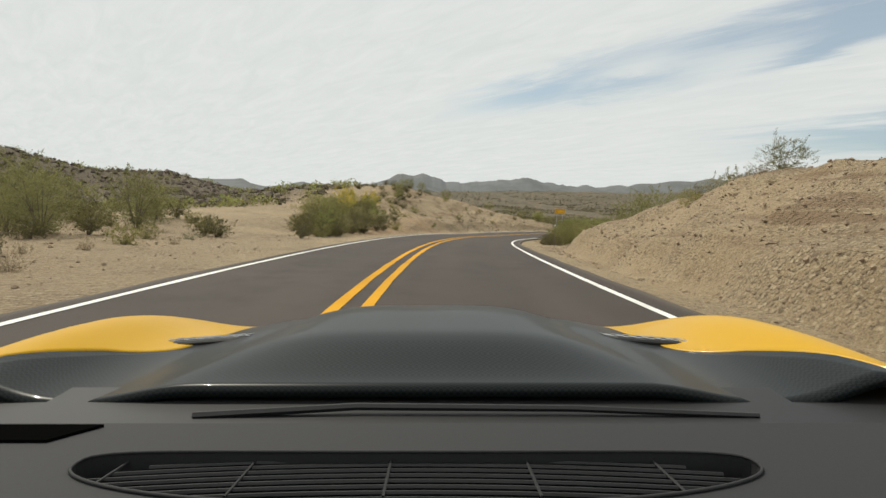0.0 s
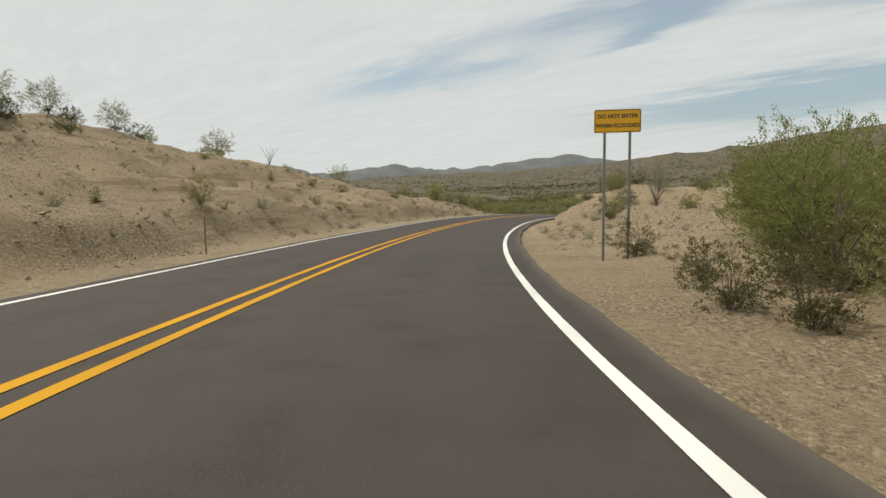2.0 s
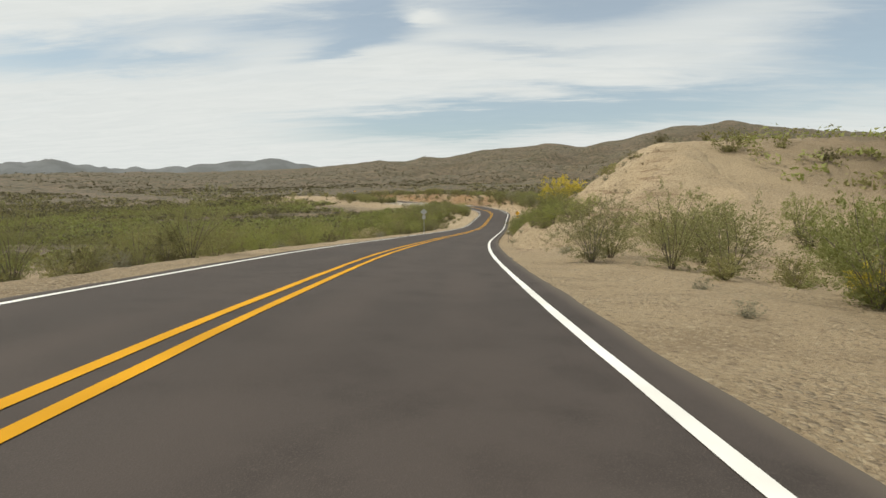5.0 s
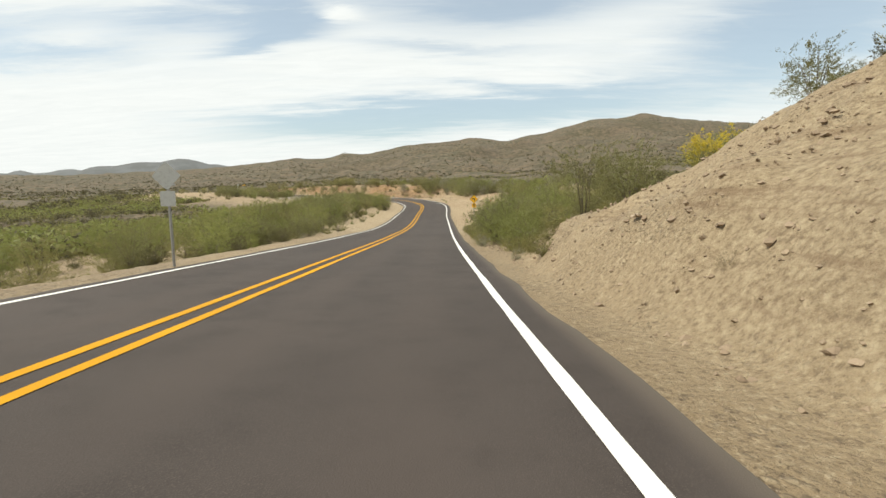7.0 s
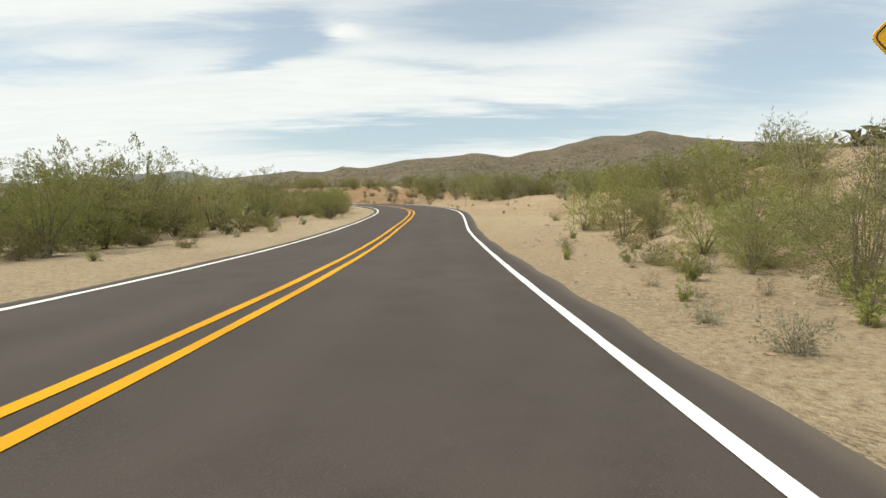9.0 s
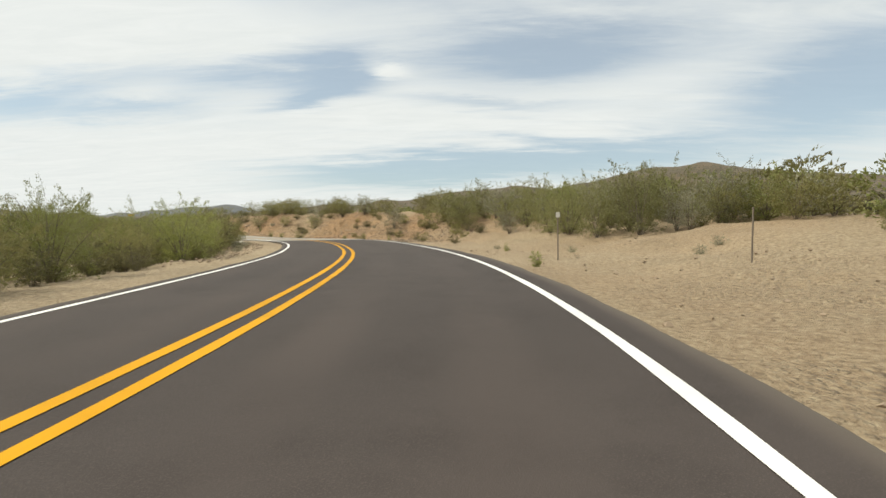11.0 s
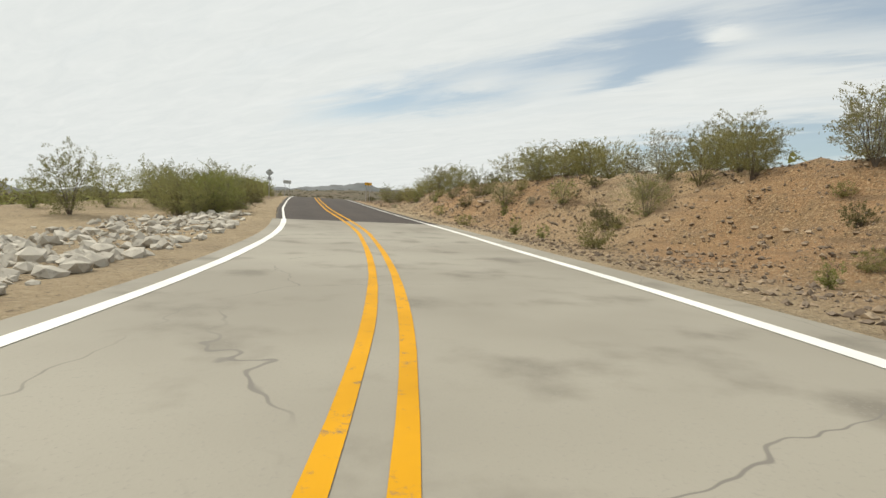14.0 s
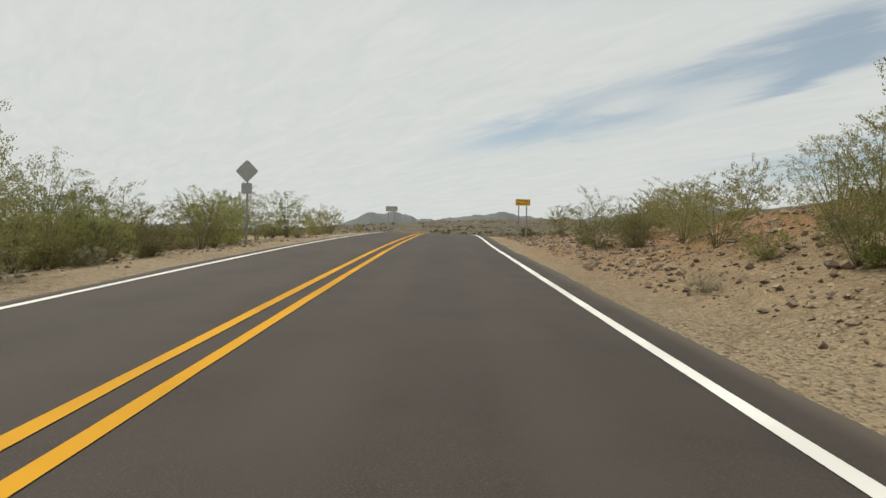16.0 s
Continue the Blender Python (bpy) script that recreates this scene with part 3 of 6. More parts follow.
def add_layers(me, x, y):
    s, d, k = station(x, y)
    a = np.abs(d) + np.maximum(np.maximum(-s, s - RS[-1]), 0)
    r = np.hypot(x - MIDDLE[0], y - MIDDLE[1])
    red = smooth(s, 288, 306) * smooth(d, 5, 8) * (1 - smooth(s, 372, 400)) * 0.55 + 0.35 * smooth(s, 228, 245) * (1 - smooth(s, 285, 297)) * smooth(d, 3, 5) + 0.45 * smooth(s, 60, 72) * (1 - smooth(s, 84, 96)) * smooth(-d, 4, 5) * (1 - smooth(-d, 6, 9))
    red = red + 0.5 * smooth(s, 338, 346) * (1 - smooth(s, 376, 390)) * smooth(d, 4, 5.5)
    red = red * (1 - smooth(a, 20, 30))
    red = np.clip(red * (0.8 + 0.5 * vnoise(x, y, 5, 41, 3)), 0, 1)
    hill = (1 - smooth(np.hypot(x + 58, y - 96), 66, 100)) * smooth(a, 18, 30)
    rock = 0.9 * hill + 0.2 * smooth(r, 400, 1200)
    brush = smooth(a, 16, 36) * (0.8 + 0.2 * smooth(r, 150, 500)) * (1 - 0.8 * hill)
    tab = np.where((d >= 0)[:, None], np.stack([np.interp(s, RIGHT_BANK[:, 0], RIGHT_BANK[:, i]) for i in (1, 2, 3)], 1), np.stack([np.interp(s, LEFT_BANK[:, 0], LEFT_BANK[:, i]) for i in (1, 2, 3)], 1))
    cut = smooth(np.abs(d), tab[:, 0], tab[:, 0] + 1.2) * (1 - smooth(np.abs(d), tab[:, 1] - 1.5, tab[:, 1] + 0.5)) * smooth(tab[:, 2], 1.0, 2.6) * 0.75
    # the tall cut is of paler earth
    pale = smooth(s, 172, 184) * (1 - smooth(s, 213, 224)) * smooth(d, 4.2, 6) * (1 - smooth(d, 17, 24)) * np.clip(0.62 + 0.35 * vnoise(x, y, 4, 43, 3), 0, 1)
    # pale sand on the flat beyond it
    sand = smooth(s, 220, 232) * (1 - smooth(s, 288, 302)) * (1 - smooth(np.abs(d), 15, 22)) * np.clip(0.6 + 0.2 * vnoise(x, y, 6, 47, 3), 0, 1)
    pale = np.maximum(pale, sand)
    # beyond masks the painted haze tint of the far range
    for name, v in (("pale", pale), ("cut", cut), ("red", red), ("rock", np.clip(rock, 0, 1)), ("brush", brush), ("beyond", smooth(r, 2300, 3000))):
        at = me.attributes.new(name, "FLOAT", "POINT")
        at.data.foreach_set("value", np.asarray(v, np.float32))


def grid_mesh(name, x, y, z, rows, cols, mat):
    me = bpy.data.meshes.new(name)
    i = np.arange((rows - 1) * (cols - 1))
    q = (i // (cols - 1)) * cols + i % (cols - 1)
    faces = np.stack([q, q + 1, q + cols + 1, q + cols], 1)
    me.from_pydata(np.stack([x, y, z], 1).tolist(), [], faces.tolist())
    me.materials.append(mat)
    me.polygons.foreach_set("use_smooth", np.ones(len(faces), bool))
    return me


# ---- ground: one sheet to the horizon, with a finer strip along the road ----
def spread(lo, hi, step, far):
    mid = np.arange(lo, hi + step / 2, step)
    out, g = [], step
    pos = 0.0
    while pos < far:
        g *= 1.04
        pos += g
        out.append(pos)
    out = np.array(out)
    return np.concatenate([lo - out[::-1], mid, hi + out])


gx, gy = spread(-55, 215, 1.8, 4600), spread(-45, 335, 1.8, 4600)
GX, GY = (v.ravel() for v in np.meshgrid(gx, gy))
GZ = land(GX, GY, False)
gs, gd, gk = station(GX, GY)
inside = (np.abs(gd) < 15.5) & (gs > 2) & (gs < RS[-1] - 2)
GZ = GZ - np.where(inside, 0.25 + 0.9 * (1 - smooth(np.abs(gd), 11, 15.5)), 0)
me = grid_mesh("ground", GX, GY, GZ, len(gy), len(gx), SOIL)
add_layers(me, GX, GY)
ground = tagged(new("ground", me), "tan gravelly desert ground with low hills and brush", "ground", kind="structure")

SS = np.arange(0.5, RS[-1] - 0.5, 0.45)
for name, ds in (("verge_left", -np.concatenate([np.linspace(17.5, 9, 18)[:-1], np.linspace(9, 2.6, 25)])), ("verge_right", np.concatenate([np.linspace(3.9, 10, 24), np.linspace(10, 18, 20)[1:]]))):
    S2, D2 = (v.ravel() for v in np.meshgrid(SS, ds, indexing="ij"))
    X, Y = on_road(S2, D2)
    Z = land(X, Y)
    edge = np.abs(D2) > 17.2
    me = grid_mesh(name, X, Y, Z - 0.5 * edge, len(SS), len(ds), SOIL)
    add_layers(me, X, Y)
    tagged(new(name, me), "stony tan roadside verge and eroded cut bank", "roadside", kind="structure")


# ---- carriageway ----
def ribbon(name, s0, s1, d0, d1, lift, mat, label, category, step=1.0, depth=0.0, wobble=0.0):
    n = max(2, int((s1 - s0) / step) + 1)
    s = np.linspace(s0, s1, n)
    inner = [(d, 0) for d in np.linspace(d0, d1, 25)[1:-1]] if depth else []
    cols = [(d0, -depth), (d0, 0), *inner, (d1, 0), (d1, -depth)] if depth else [(d0, 0), (d1, 0)]
    verts, faces = [], []
    zr, tr = np.interp(s, RS, RZ), np.interp(s, RS, RT)
    for j, (d, drop) in enumerate(cols):
        dd = d + (wobble * vnoise(s, s * 0 + d, 1.3, 7, 3) if wobble and j in (0, 1) and d == d0 else 0) + (wobble * vnoise(s, s * 0 + d, 1.3, 8, 3) if wobble and j in (len(cols) - 1, len(cols) - 2) and d == d1 else 0)
        x, y = on_road(s, dd)
        verts.append(np.stack([x, y, zr + tr * dd + lift + drop], 1))
    c = len(cols)
    v = np.stack(verts, 1).reshape(-1, 3)
    for i in range(n - 1):
        for j in range(c - 1):
            a = i * c + j
            faces.append((a, a + 1, a + c + 1, a + c))
    me = bpy.data.meshes.new(name)
    me.from_pydata(v.tolist(), [], faces)
    me.materials.append(mat)
    if depth:
        lat = np.array([d for d, drop in cols])
        worn = sum(np.exp(-((lat - w) / 0.33) ** 2) for w in (-2.25, -0.85, 1.0, 2.45)) - 0.8 * sum(np.exp(-((lat - w) / 0.25) ** 2) for w in (d0, d1))
        at_w = me.attributes.new("worn", "FLOAT", "POINT")
        at_w.data.foreach_set("value", np.tile(worn, n).astype(np.float32))
    return tagged(new(name, me), label, category, kind="structure")


ROAD_LABEL = "worn brownish grey asphalt two-lane road"
ribbon("road", 0, FORD_FROM, LEFT_EDGE, RIGHT_EDGE, 0, ASPHALT, ROAD_LABEL, "road", 0.5, 0.35, 0.05)
ribbon("road", FORD_TO, RS[-1], LEFT_EDGE, RIGHT_EDGE, 0, ASPHALT, ROAD_LABEL, "road", 0.5, 0.35, 0.05)
ribbon("ford_slab", FORD_FROM, FORD_TO, LEFT_EDGE - 0.15, RIGHT_EDGE + 0.2, 0.0, CONCRETE, "pale cracked concrete ford slab across the wash", "road", 0.5, 0.5)
for d, w, name, mat in ((LEFT_LINE, 0.10, "edge_line", WHITE_PAINT), (RIGHT_LINE, 0.12, "edge_line", WHITE_PAINT)):
    for s0, s1, widen in ((0, FORD_FROM, 1.0), (FORD_FROM, FORD_TO, 1.8), (FORD_TO, RS[-1], 1.0)):
        ribbon(name, s0, s1, d - w / 2 * widen, d + w / 2 * widen, 0.006, mat, "white painted edge line on the road", "road marking", 0.5, 0, 0.008)
for d in (-0.16, 0.16):
    for s0, s1, mat in ((0, FORD_FROM, YELLOW_PAINT), (FORD_FROM, FORD_TO, YELLOW_WORN), (FORD_TO, RS[-1], YELLOW_PAINT)):
        ribbon("centre_line", s0, s1, d - 0.06, d + 0.06, 0.006, mat, "yellow painted double centre line", "road marking", 0.5, 0, 0.008)

# ---- plants ----
def mesh_of(name, verts, faces, mat, flat=True):
    me = bpy.data.meshes.new(name)
    me.from_pydata(np.asarray(verts, float).tolist(), [], [tuple(int(i) for i in f) for f in faces])
    me.materials.append(mat)
    if not flat:
        me.polygons.foreach_set("use_smooth", np.ones(len(me.polygons), bool))
    return me


def part_of(name, me, parent, label=""):
    ob = new(name, me)
    ob.parent = parent
    return tagged(ob, label)


def tubes(paths, sides=4):
    """Tapered twigs: each path is points, base radius, tip radius."""
    verts, faces = [], []
    for pts, r0, r1 in paths:
        pts = np.asarray(pts)
        base = len(verts)
        for i, p in enumerate(pts):
            t = pts[min(i + 1, len(pts) - 1)] - pts[max(i - 1, 0)]
            t = t / (np.linalg.norm(t) + 1e-9)
            a = np.cross(t, (0.31, 0.87, 0.38))
            a = a / np.linalg.norm(a)
            b = np.cross(t, a)
            r = r0 + (r1 - r0) * i / (len(pts) - 1)
            for k in range(sides):
                ang = 2 * math.pi * k / sides
                verts.append(p + r * (math.cos(ang) * a + math.sin(ang) * b))
        for i in range(len(pts) - 1):
            for k in range(sides):
                q = base + i * sides
                faces.append((q + k, q + (k + 1) % sides, q + sides + (k + 1) % sides, q + sides + k))
    return verts, faces


def leaf_blades(centres, length, width, rng, along=None):
    c = np.asarray(centres)
    n = len(c)
    u = rng.normal(size=(n, 3))
    u[:, 2] = np.abs(u[:, 2]) * 0.7
    u /= np.linalg.norm(u, axis=1)[:, None]
    if along is not None:
        u = u * 0.75 + along
        u /= np.linalg.norm(u, axis=1)[:, None]
    v = np.cross(u, rng.normal(size=(n, 3)))
    v /= np.linalg.norm(v, axis=1)[:, None]
    k = rng.uniform(0.6, 1.3, (n, 1))
    L, W = u * length * k, v * width * k
    verts = np.stack([c - L * 0.5 - W * 0.5, c - L * 0.4 + W * 0.5, c + L * 0.6], 1).reshape(-1, 3)
    return verts, np.arange(3 * n).reshape(n, 3)


def bushy(rng, h, w, stems, sprays, leaves, fuzz, low, twig_every):
    """Stems that fan out from the foot, feathery sprays on them, and the places and directions of the leaves along each spray."""
    paths, spots, ways = [], [], []
    lobes, lean = rng.uniform(0.78, 1.12, 7), rng.uniform(0, 6)
    for i in range(stems):
        az = 2 * math.pi * (i + rng.uniform(-0.35, 0.35)) / stems
        out = w * 0.5 * rng.uniform(0.12, 0.80)
        top = h * rng.uniform(0.55, 0.88) * (1 - 0.38 * (out / (w * 0.5)) ** 2)
        end = np.array([math.cos(az) * out, math.sin(az) * out, top])
        bend = np.array([end[0] * 0.30 + rng.normal() * 0.05 * w, end[1] * 0.30 + rng.normal() * 0.05 * w, top * 0.55])
        foot = np.array([math.cos(az) * 0.04 * w * 0.3, math.sin(az) * 0.04 * w * 0.3, -0.06])
        t = np.linspace(0, 1, 6 if h > 2 else 4)[:, None]
        line = (1 - t) ** 2 * foot + 2 * t * (1 - t) * bend + t ** 2 * end
        r0 = 0.0065 * h
        paths.append((line, r0, 0.25 * r0))
        for j in range(sprays):
            ln = w * rng.uniform(0.10, 0.22)
            if j % 10 < 3:
                u = low + (1 - low) * (j + rng.uniform(0, 1)) / sprays
                p = (1 - u) ** 2 * foot + 2 * u * (1 - u) * bend + u ** 2 * end
                a2 = az + rng.normal() * 1.2
                q = p + np.array([math.cos(a2) * ln, math.sin(a2) * ln, ln * rng.uniform(-0.2, 0.85)])
            else:
                # the rest fill a lumpy rounded crown that reaches down to the ground
                a2, el = az + rng.uniform(-0.7, 0.7), math.asin(rng.uniform(-0.78, 0.97))
                k = lobes[int(a2 / 6.2832 * len(lobes)) % len(lobes)] * (0.88 + 0.18 * math.sin(3 * a2 + 5 * el + lean))
                way = np.array([math.cos(a2) * math.cos(el) * w * 0.5, math.sin(a2) * math.cos(el) * w * 0.5, math.sin(el) * h * 0.54]) * k
                q = np.array([0, 0, 0.44 * h]) + way * rng.uniform(0.62, 1.0) ** 0.7
                way = way / np.linalg.norm(way) + np.array([0, 0, 0.45]) + rng.normal(size=3) * 0.35
                p = q - way / np.linalg.norm(way) * ln
                p[2] = max(p[2], 0.03 * h)
            q[2] = max(q[2], 0.05 * h)
            if j % twig_every == 0:
                paths.append((np.array([p, q]), 0.22 * r0, 0.06 * r0))
            m = max(3, int(leaves * rng.uniform(0.5, 1.5) / (stems * sprays)))
            f = rng.uniform(0.0, 1.0, (m, 1)) ** 0.8
            way = (q - p) / (np.linalg.norm(q - p) + 1e-9)
            sag = np.array([0, 0, -0.16 * ln]) * f ** 2
            spots.append(p + (q - p) * f + sag + np.clip(rng.normal(size=(m, 3)), -1.6, 1.6) * fuzz * (1.15 - 0.55 * f))
            ways.append(np.repeat(way[None], m, 0))
    s, d = np.concatenate(spots), np.concatenate(ways)
    ok = s[:, 2] > 0.02
    return paths, s[ok], d[ok]


PLANT_KINDS = {}
# fineness of a plant by how close to the road it stands: share of leaves, length and width of leaf, share of sprays, twigs shown
FINE = {"close": (1.75, 0.74, 1.15, 1.0, 7), "middle": (0.95, 1.0, 1.35, 1.0, 11), "distant": (0.17, 2.2, 1.9, 0.6, 30)}


def plant_kind(key, name, label, category, variants, h, w, stems, sprays, leaves, leaf, mat, bark=None, fuzz=0.05, low=0.15, second=None, bloom=0.5):
    PLANT_KINDS[key] = {}
    for level, (share, grow, wide, part_sprays, every) in FINE.items():
        made = []
        for i in range(variants if level != "distant" else 2):
            rng = np.random.default_rng(len(key) * 131 + sum(map(ord, key)) * 7 + i)
            thing = tagged(new(name), label, category)
            paths, spots, ways = bushy(rng, h, w, stems, max(4, int(sprays * part_sprays)), leaves * share, fuzz * (1 + 0.25 * (grow - 1)), low, every)
            v, f = tubes(paths, 3)
            ob = part_of("trunk", mesh_of("trunk", v, f, bark or BARK), thing)
            if h < 1:
                tagged(ob, "", kind="stuff")
            if second is not None:
                pick = spots[:, 2] + rng.normal(size=len(spots)) * 0.22 * h > bloom * h
                v, f = leaf_blades(spots[pick], leaf[0] * grow, leaf[1] * grow * wide, rng, ways[pick])
                part_of("blossom", mesh_of("blossom", v, f, second), thing, "yellow blossom")
                spots, ways = spots[~pick], ways[~pick]
            v, f = leaf_blades(spots, leaf[0] * grow, leaf[1] * grow * wide, rng, ways)
            part_of("crown", mesh_of("crown", v, f, mat), thing)
            made.append([thing, False])
        PLANT_KINDS[key][level] = made


plant_kind("verde", "palo_verde_tree", "green palo verde tree with feathery crown and thin stems", "tree", 4, 3.0, 3.4, 12, 22, 7600, (0.070, 0.024), LEAF_GREEN, fuzz=0.055, low=0.10)
plant_kind("mesquite", "mesquite_tree", "olive green mesquite tree with dark crooked stems", "tree", 4, 3.0, 3.8, 11, 22, 7400, (0.070, 0.024), LEAF_OLIVE, fuzz=0.055, low=0.14)
plant_kind("ironwood", "ironwood_tree", "grey-green ironwood tree with a dense rounded crown", "tree", 3, 3.0, 3.6, 12, 22, 7600, (0.066, 0.024), LEAF_IRON, fuzz=0.055, low=0.10)
plant_kind("bloom", "flowering_palo_verde", "palo verde tree covered in yellow blossom", "tree", 2, 2.6, 3.2, 13, 20, 8000, (0.072, 0.028), LEAF_LIME, fuzz=0.055, low=0.12, second=LEAF_YELLOW, bloom=0.46)
plant_kind("bare", "bare_desert_tree", "half-bare grey desert tree with tangled twigs", "tree", 2, 2.8, 3.4, 11, 24, 3400, (0.075, 0.026), LEAF_GREY, fuzz=0.05)
plant_kind("creosote", "creosote_bush", "dark olive creosote bush on gravelly ground", "shrub", 3, 1.4, 1.8, 14, 9, 2000, (0.060, 0.028), LEAF_DARK, fuzz=0.04, low=0.16)
plant_kind("olive", "desert_shrub", "rounded olive green desert shrub on gravelly ground", "shrub", 3, 1.1, 1.6, 14, 9, 1900, (0.055, 0.026), LEAF_OLIVE, fuzz=0.04, low=0.12)
plant_kind("grey", "brittlebush", "low rounded grey-green brittlebush on stony ground", "shrub", 3, 0.7, 1.1, 14, 7, 900, (0.044, 0.022), LEAF_GREY, fuzz=0.035, low=0.10)
plant_kind("dry", "dry_shrub", "low dry brown shrub of bare twigs", "shrub", 3, 0.5, 0.7, 12, 6, 520, (0.050, 0.010), LEAF_DRY, fuzz=0.025, low=0.10)
plant_kind("sprig", "green_sprig", "upright green sprig growing at the roadside", "shrub", 3, 0.8, 0.6, 13, 7, 900, (0.055, 0.020), LEAF_GREEN, fuzz=0.03, low=0.12)


def ocotillo():
    rng = np.random.default_rng(77)
    thing = tagged(new("ocotillo"), "ocotillo with long bare thorny wands", "cactus")
    for i in range(11):
        az, ln, lean = rng.uniform(0, 6.28), rng.uniform(1.6, 2.6), rng.uniform(0.1, 0.55)
        t = np.linspace(0, 1, 7)
        line = np.stack([math.cos(az) * lean * ln * t ** 1.5, math.sin(az) * lean * ln * t ** 1.5, ln * (t - 0.12 * lean * t ** 2) - 0.05], 1)
        line[1:-1, :2] += rng.normal(size=(5, 2)) * 0.03
        v, f = tubes([(line, 0.022, 0.008)], 5)
        part_of("wand", mesh_of("wand", v, f, BARK), thing)
    PLANT_KINDS["ocotillo"] = {"close": [[thing, False]]}


def saguaro(arms):
    thing = tagged(new("saguaro_cactus"), "tall ribbed green saguaro cactus", "cactus")

    def column(pts, r, name):
        ribs, verts, faces = 24, [], []
        pts = np.asarray(pts, float)
        for i, p in enumerate(pts):
            t = pts[min(i + 1, len(pts) - 1)] - pts[max(i - 1, 0)]
            t /= np.linalg.norm(t)
            a = np.cross(t, (0.1, 1, 0.05))
            a /= np.linalg.norm(a)
            b = np.cross(t, a)
            u = i / (len(pts) - 1)
            rr = r * (0.75 + 0.25 * min(1, u * 4)) * (1 if u < 0.86 else math.sqrt(max(0.03, 1 - ((u - 0.86) / 0.145) ** 2)))
            for k in range(ribs):
                an = 2 * math.pi * k / ribs
                q = rr * (1 if k % 2 else 0.86)
                verts.append(p + q * (math.cos(an) * a + math.sin(an) * b))
        n = len(pts)
        for i in range(n - 1):
            for k in range(ribs):
                faces.append((i * ribs + k, i * ribs + (k + 1) % ribs, (i + 1) * ribs + (k + 1) % ribs, (i + 1) * ribs + k))
        faces.append(tuple(range((n - 1) * ribs, n * ribs)))
        part_of(name, mesh_of(name, verts, faces, CACTUS), thing)

    column([(0, 0, -0.1 + 4.2 * k / 14) for k in range(15)], 0.22, "stem")
    for az, z0, ln in arms:
        c, s2 = math.cos(az), math.sin(az)
        pts = [(c * o, s2 * o, z) for o, z in ((0.15, z0), (0.38, z0 + 0.03), (0.52, z0 + 0.15), (0.56, z0 + 0.35))]
        pts += [(c * 0.56, s2 * 0.56, z0 + 0.35 + ln * k / 6) for k in range(1, 7)]
        column(pts, 0.14, "arm")
    return thing


ocotillo()
PLANT_KINDS["saguaro"] = {"close": [[saguaro(((0.4, 1.7, 1.1), (3.4, 2.1, 0.8))), False], [saguaro(()), False]]}
plant_rng = random.Random(5)


PLANTED = {}


def plant(key, x, y, size=1.0, group="", sink=0.04, tall=1.0):
    if PLANTED.get(key, 0) >= 285 and key in ("mesquite", "verde"):
        key = "ironwood"
    PLANTED[key] = PLANTED.get(key, 0) + 1
    levels = PLANT_KINDS[key]
    along, aside, k = station([x], [y])
    off = abs(float(aside[0]))
    if 212 < along[0] < 244 or 300 < along[0] < 322:
        off -= 2.6
    level = "close" if len(levels) == 1 or off < (9.2 if "tree" in levels["close"][0][0].name or key == "bloom" else 6.8) else "middle" if off < 16.5 else "distant"
    row = plant_rng.choice(levels[level])
    z = float(land([x], [y])[0]) - sink
    m = pose(x, y, z, plant_rng.uniform(-4, 4), plant_rng.uniform(-4, 4), plant_rng.uniform(0, 360)) @ Matrix.Diagonal((size, size, size * tall * plant_rng.uniform(0.9, 1.1), 1))
    if not row[1]:
        row[1], ob = True, row[0]
        ob.matrix_basis = m
    else:
        src = row[0]
        ob = src.copy()
        scene.collection.objects.link(ob)
        for c in src.children:
            c2 = c.copy()
            scene.collection.objects.link(c2)
            c2.parent = ob
        ob.matrix_basis = m
    if group:
        ob["group"] = group
    return ob


SIDE_TRACK = ((49, -4.6), (55, -6.0), (60, -8.8), (66, -12.0), (71, -15.0), (80, -22.0), (95, -34.0))


def on_track(s, d, half=1.7):
    for (s0, d0), (s1, d1) in zip(SIDE_TRACK, SIDE_TRACK[1:]):
        t = max(0.0, min(1.0, ((s - s0) * (s1 - s0) + (d - d0) * (d1 - d0)) / ((s1 - s0) ** 2 + (d1 - d0) ** 2)))
        if math.hypot(s - s0 - t * (s1 - s0), d - d0 - t * (d1 - d0)) < half:
            return True
    return False


def sow(kinds, count, s0, s1, d0, d1, lo, hi, group, gap=0.55):
    """Scatter plants over a stretch of the roadside, keeping them apart."""
    keys = kinds.split()
    got, tries = [], 0
    while len(got) < count and tries < count * 12:
        tries += 1
        s, d = plant_rng.uniform(s0, s1), plant_rng.uniform(d0, d1)
        k = plant_rng.uniform(lo, hi)
        if on_track(s, d, 1.2 + 0.5 * k) or any((s - a) ** 2 + (d - b) ** 2 < (gap * (k + c)) ** 2 for a, b, c in got):
            continue
        got.append((s, d, k))
        x, y = on_road(s, d)
        plant(plant_rng.choice(keys), float(x), float(y), k, group)


def at(key, s, d, size, group, tall=1.0):
    x, y = on_road(s, d)
    return plant(key, float(x), float(y), size, group, tall=tall)


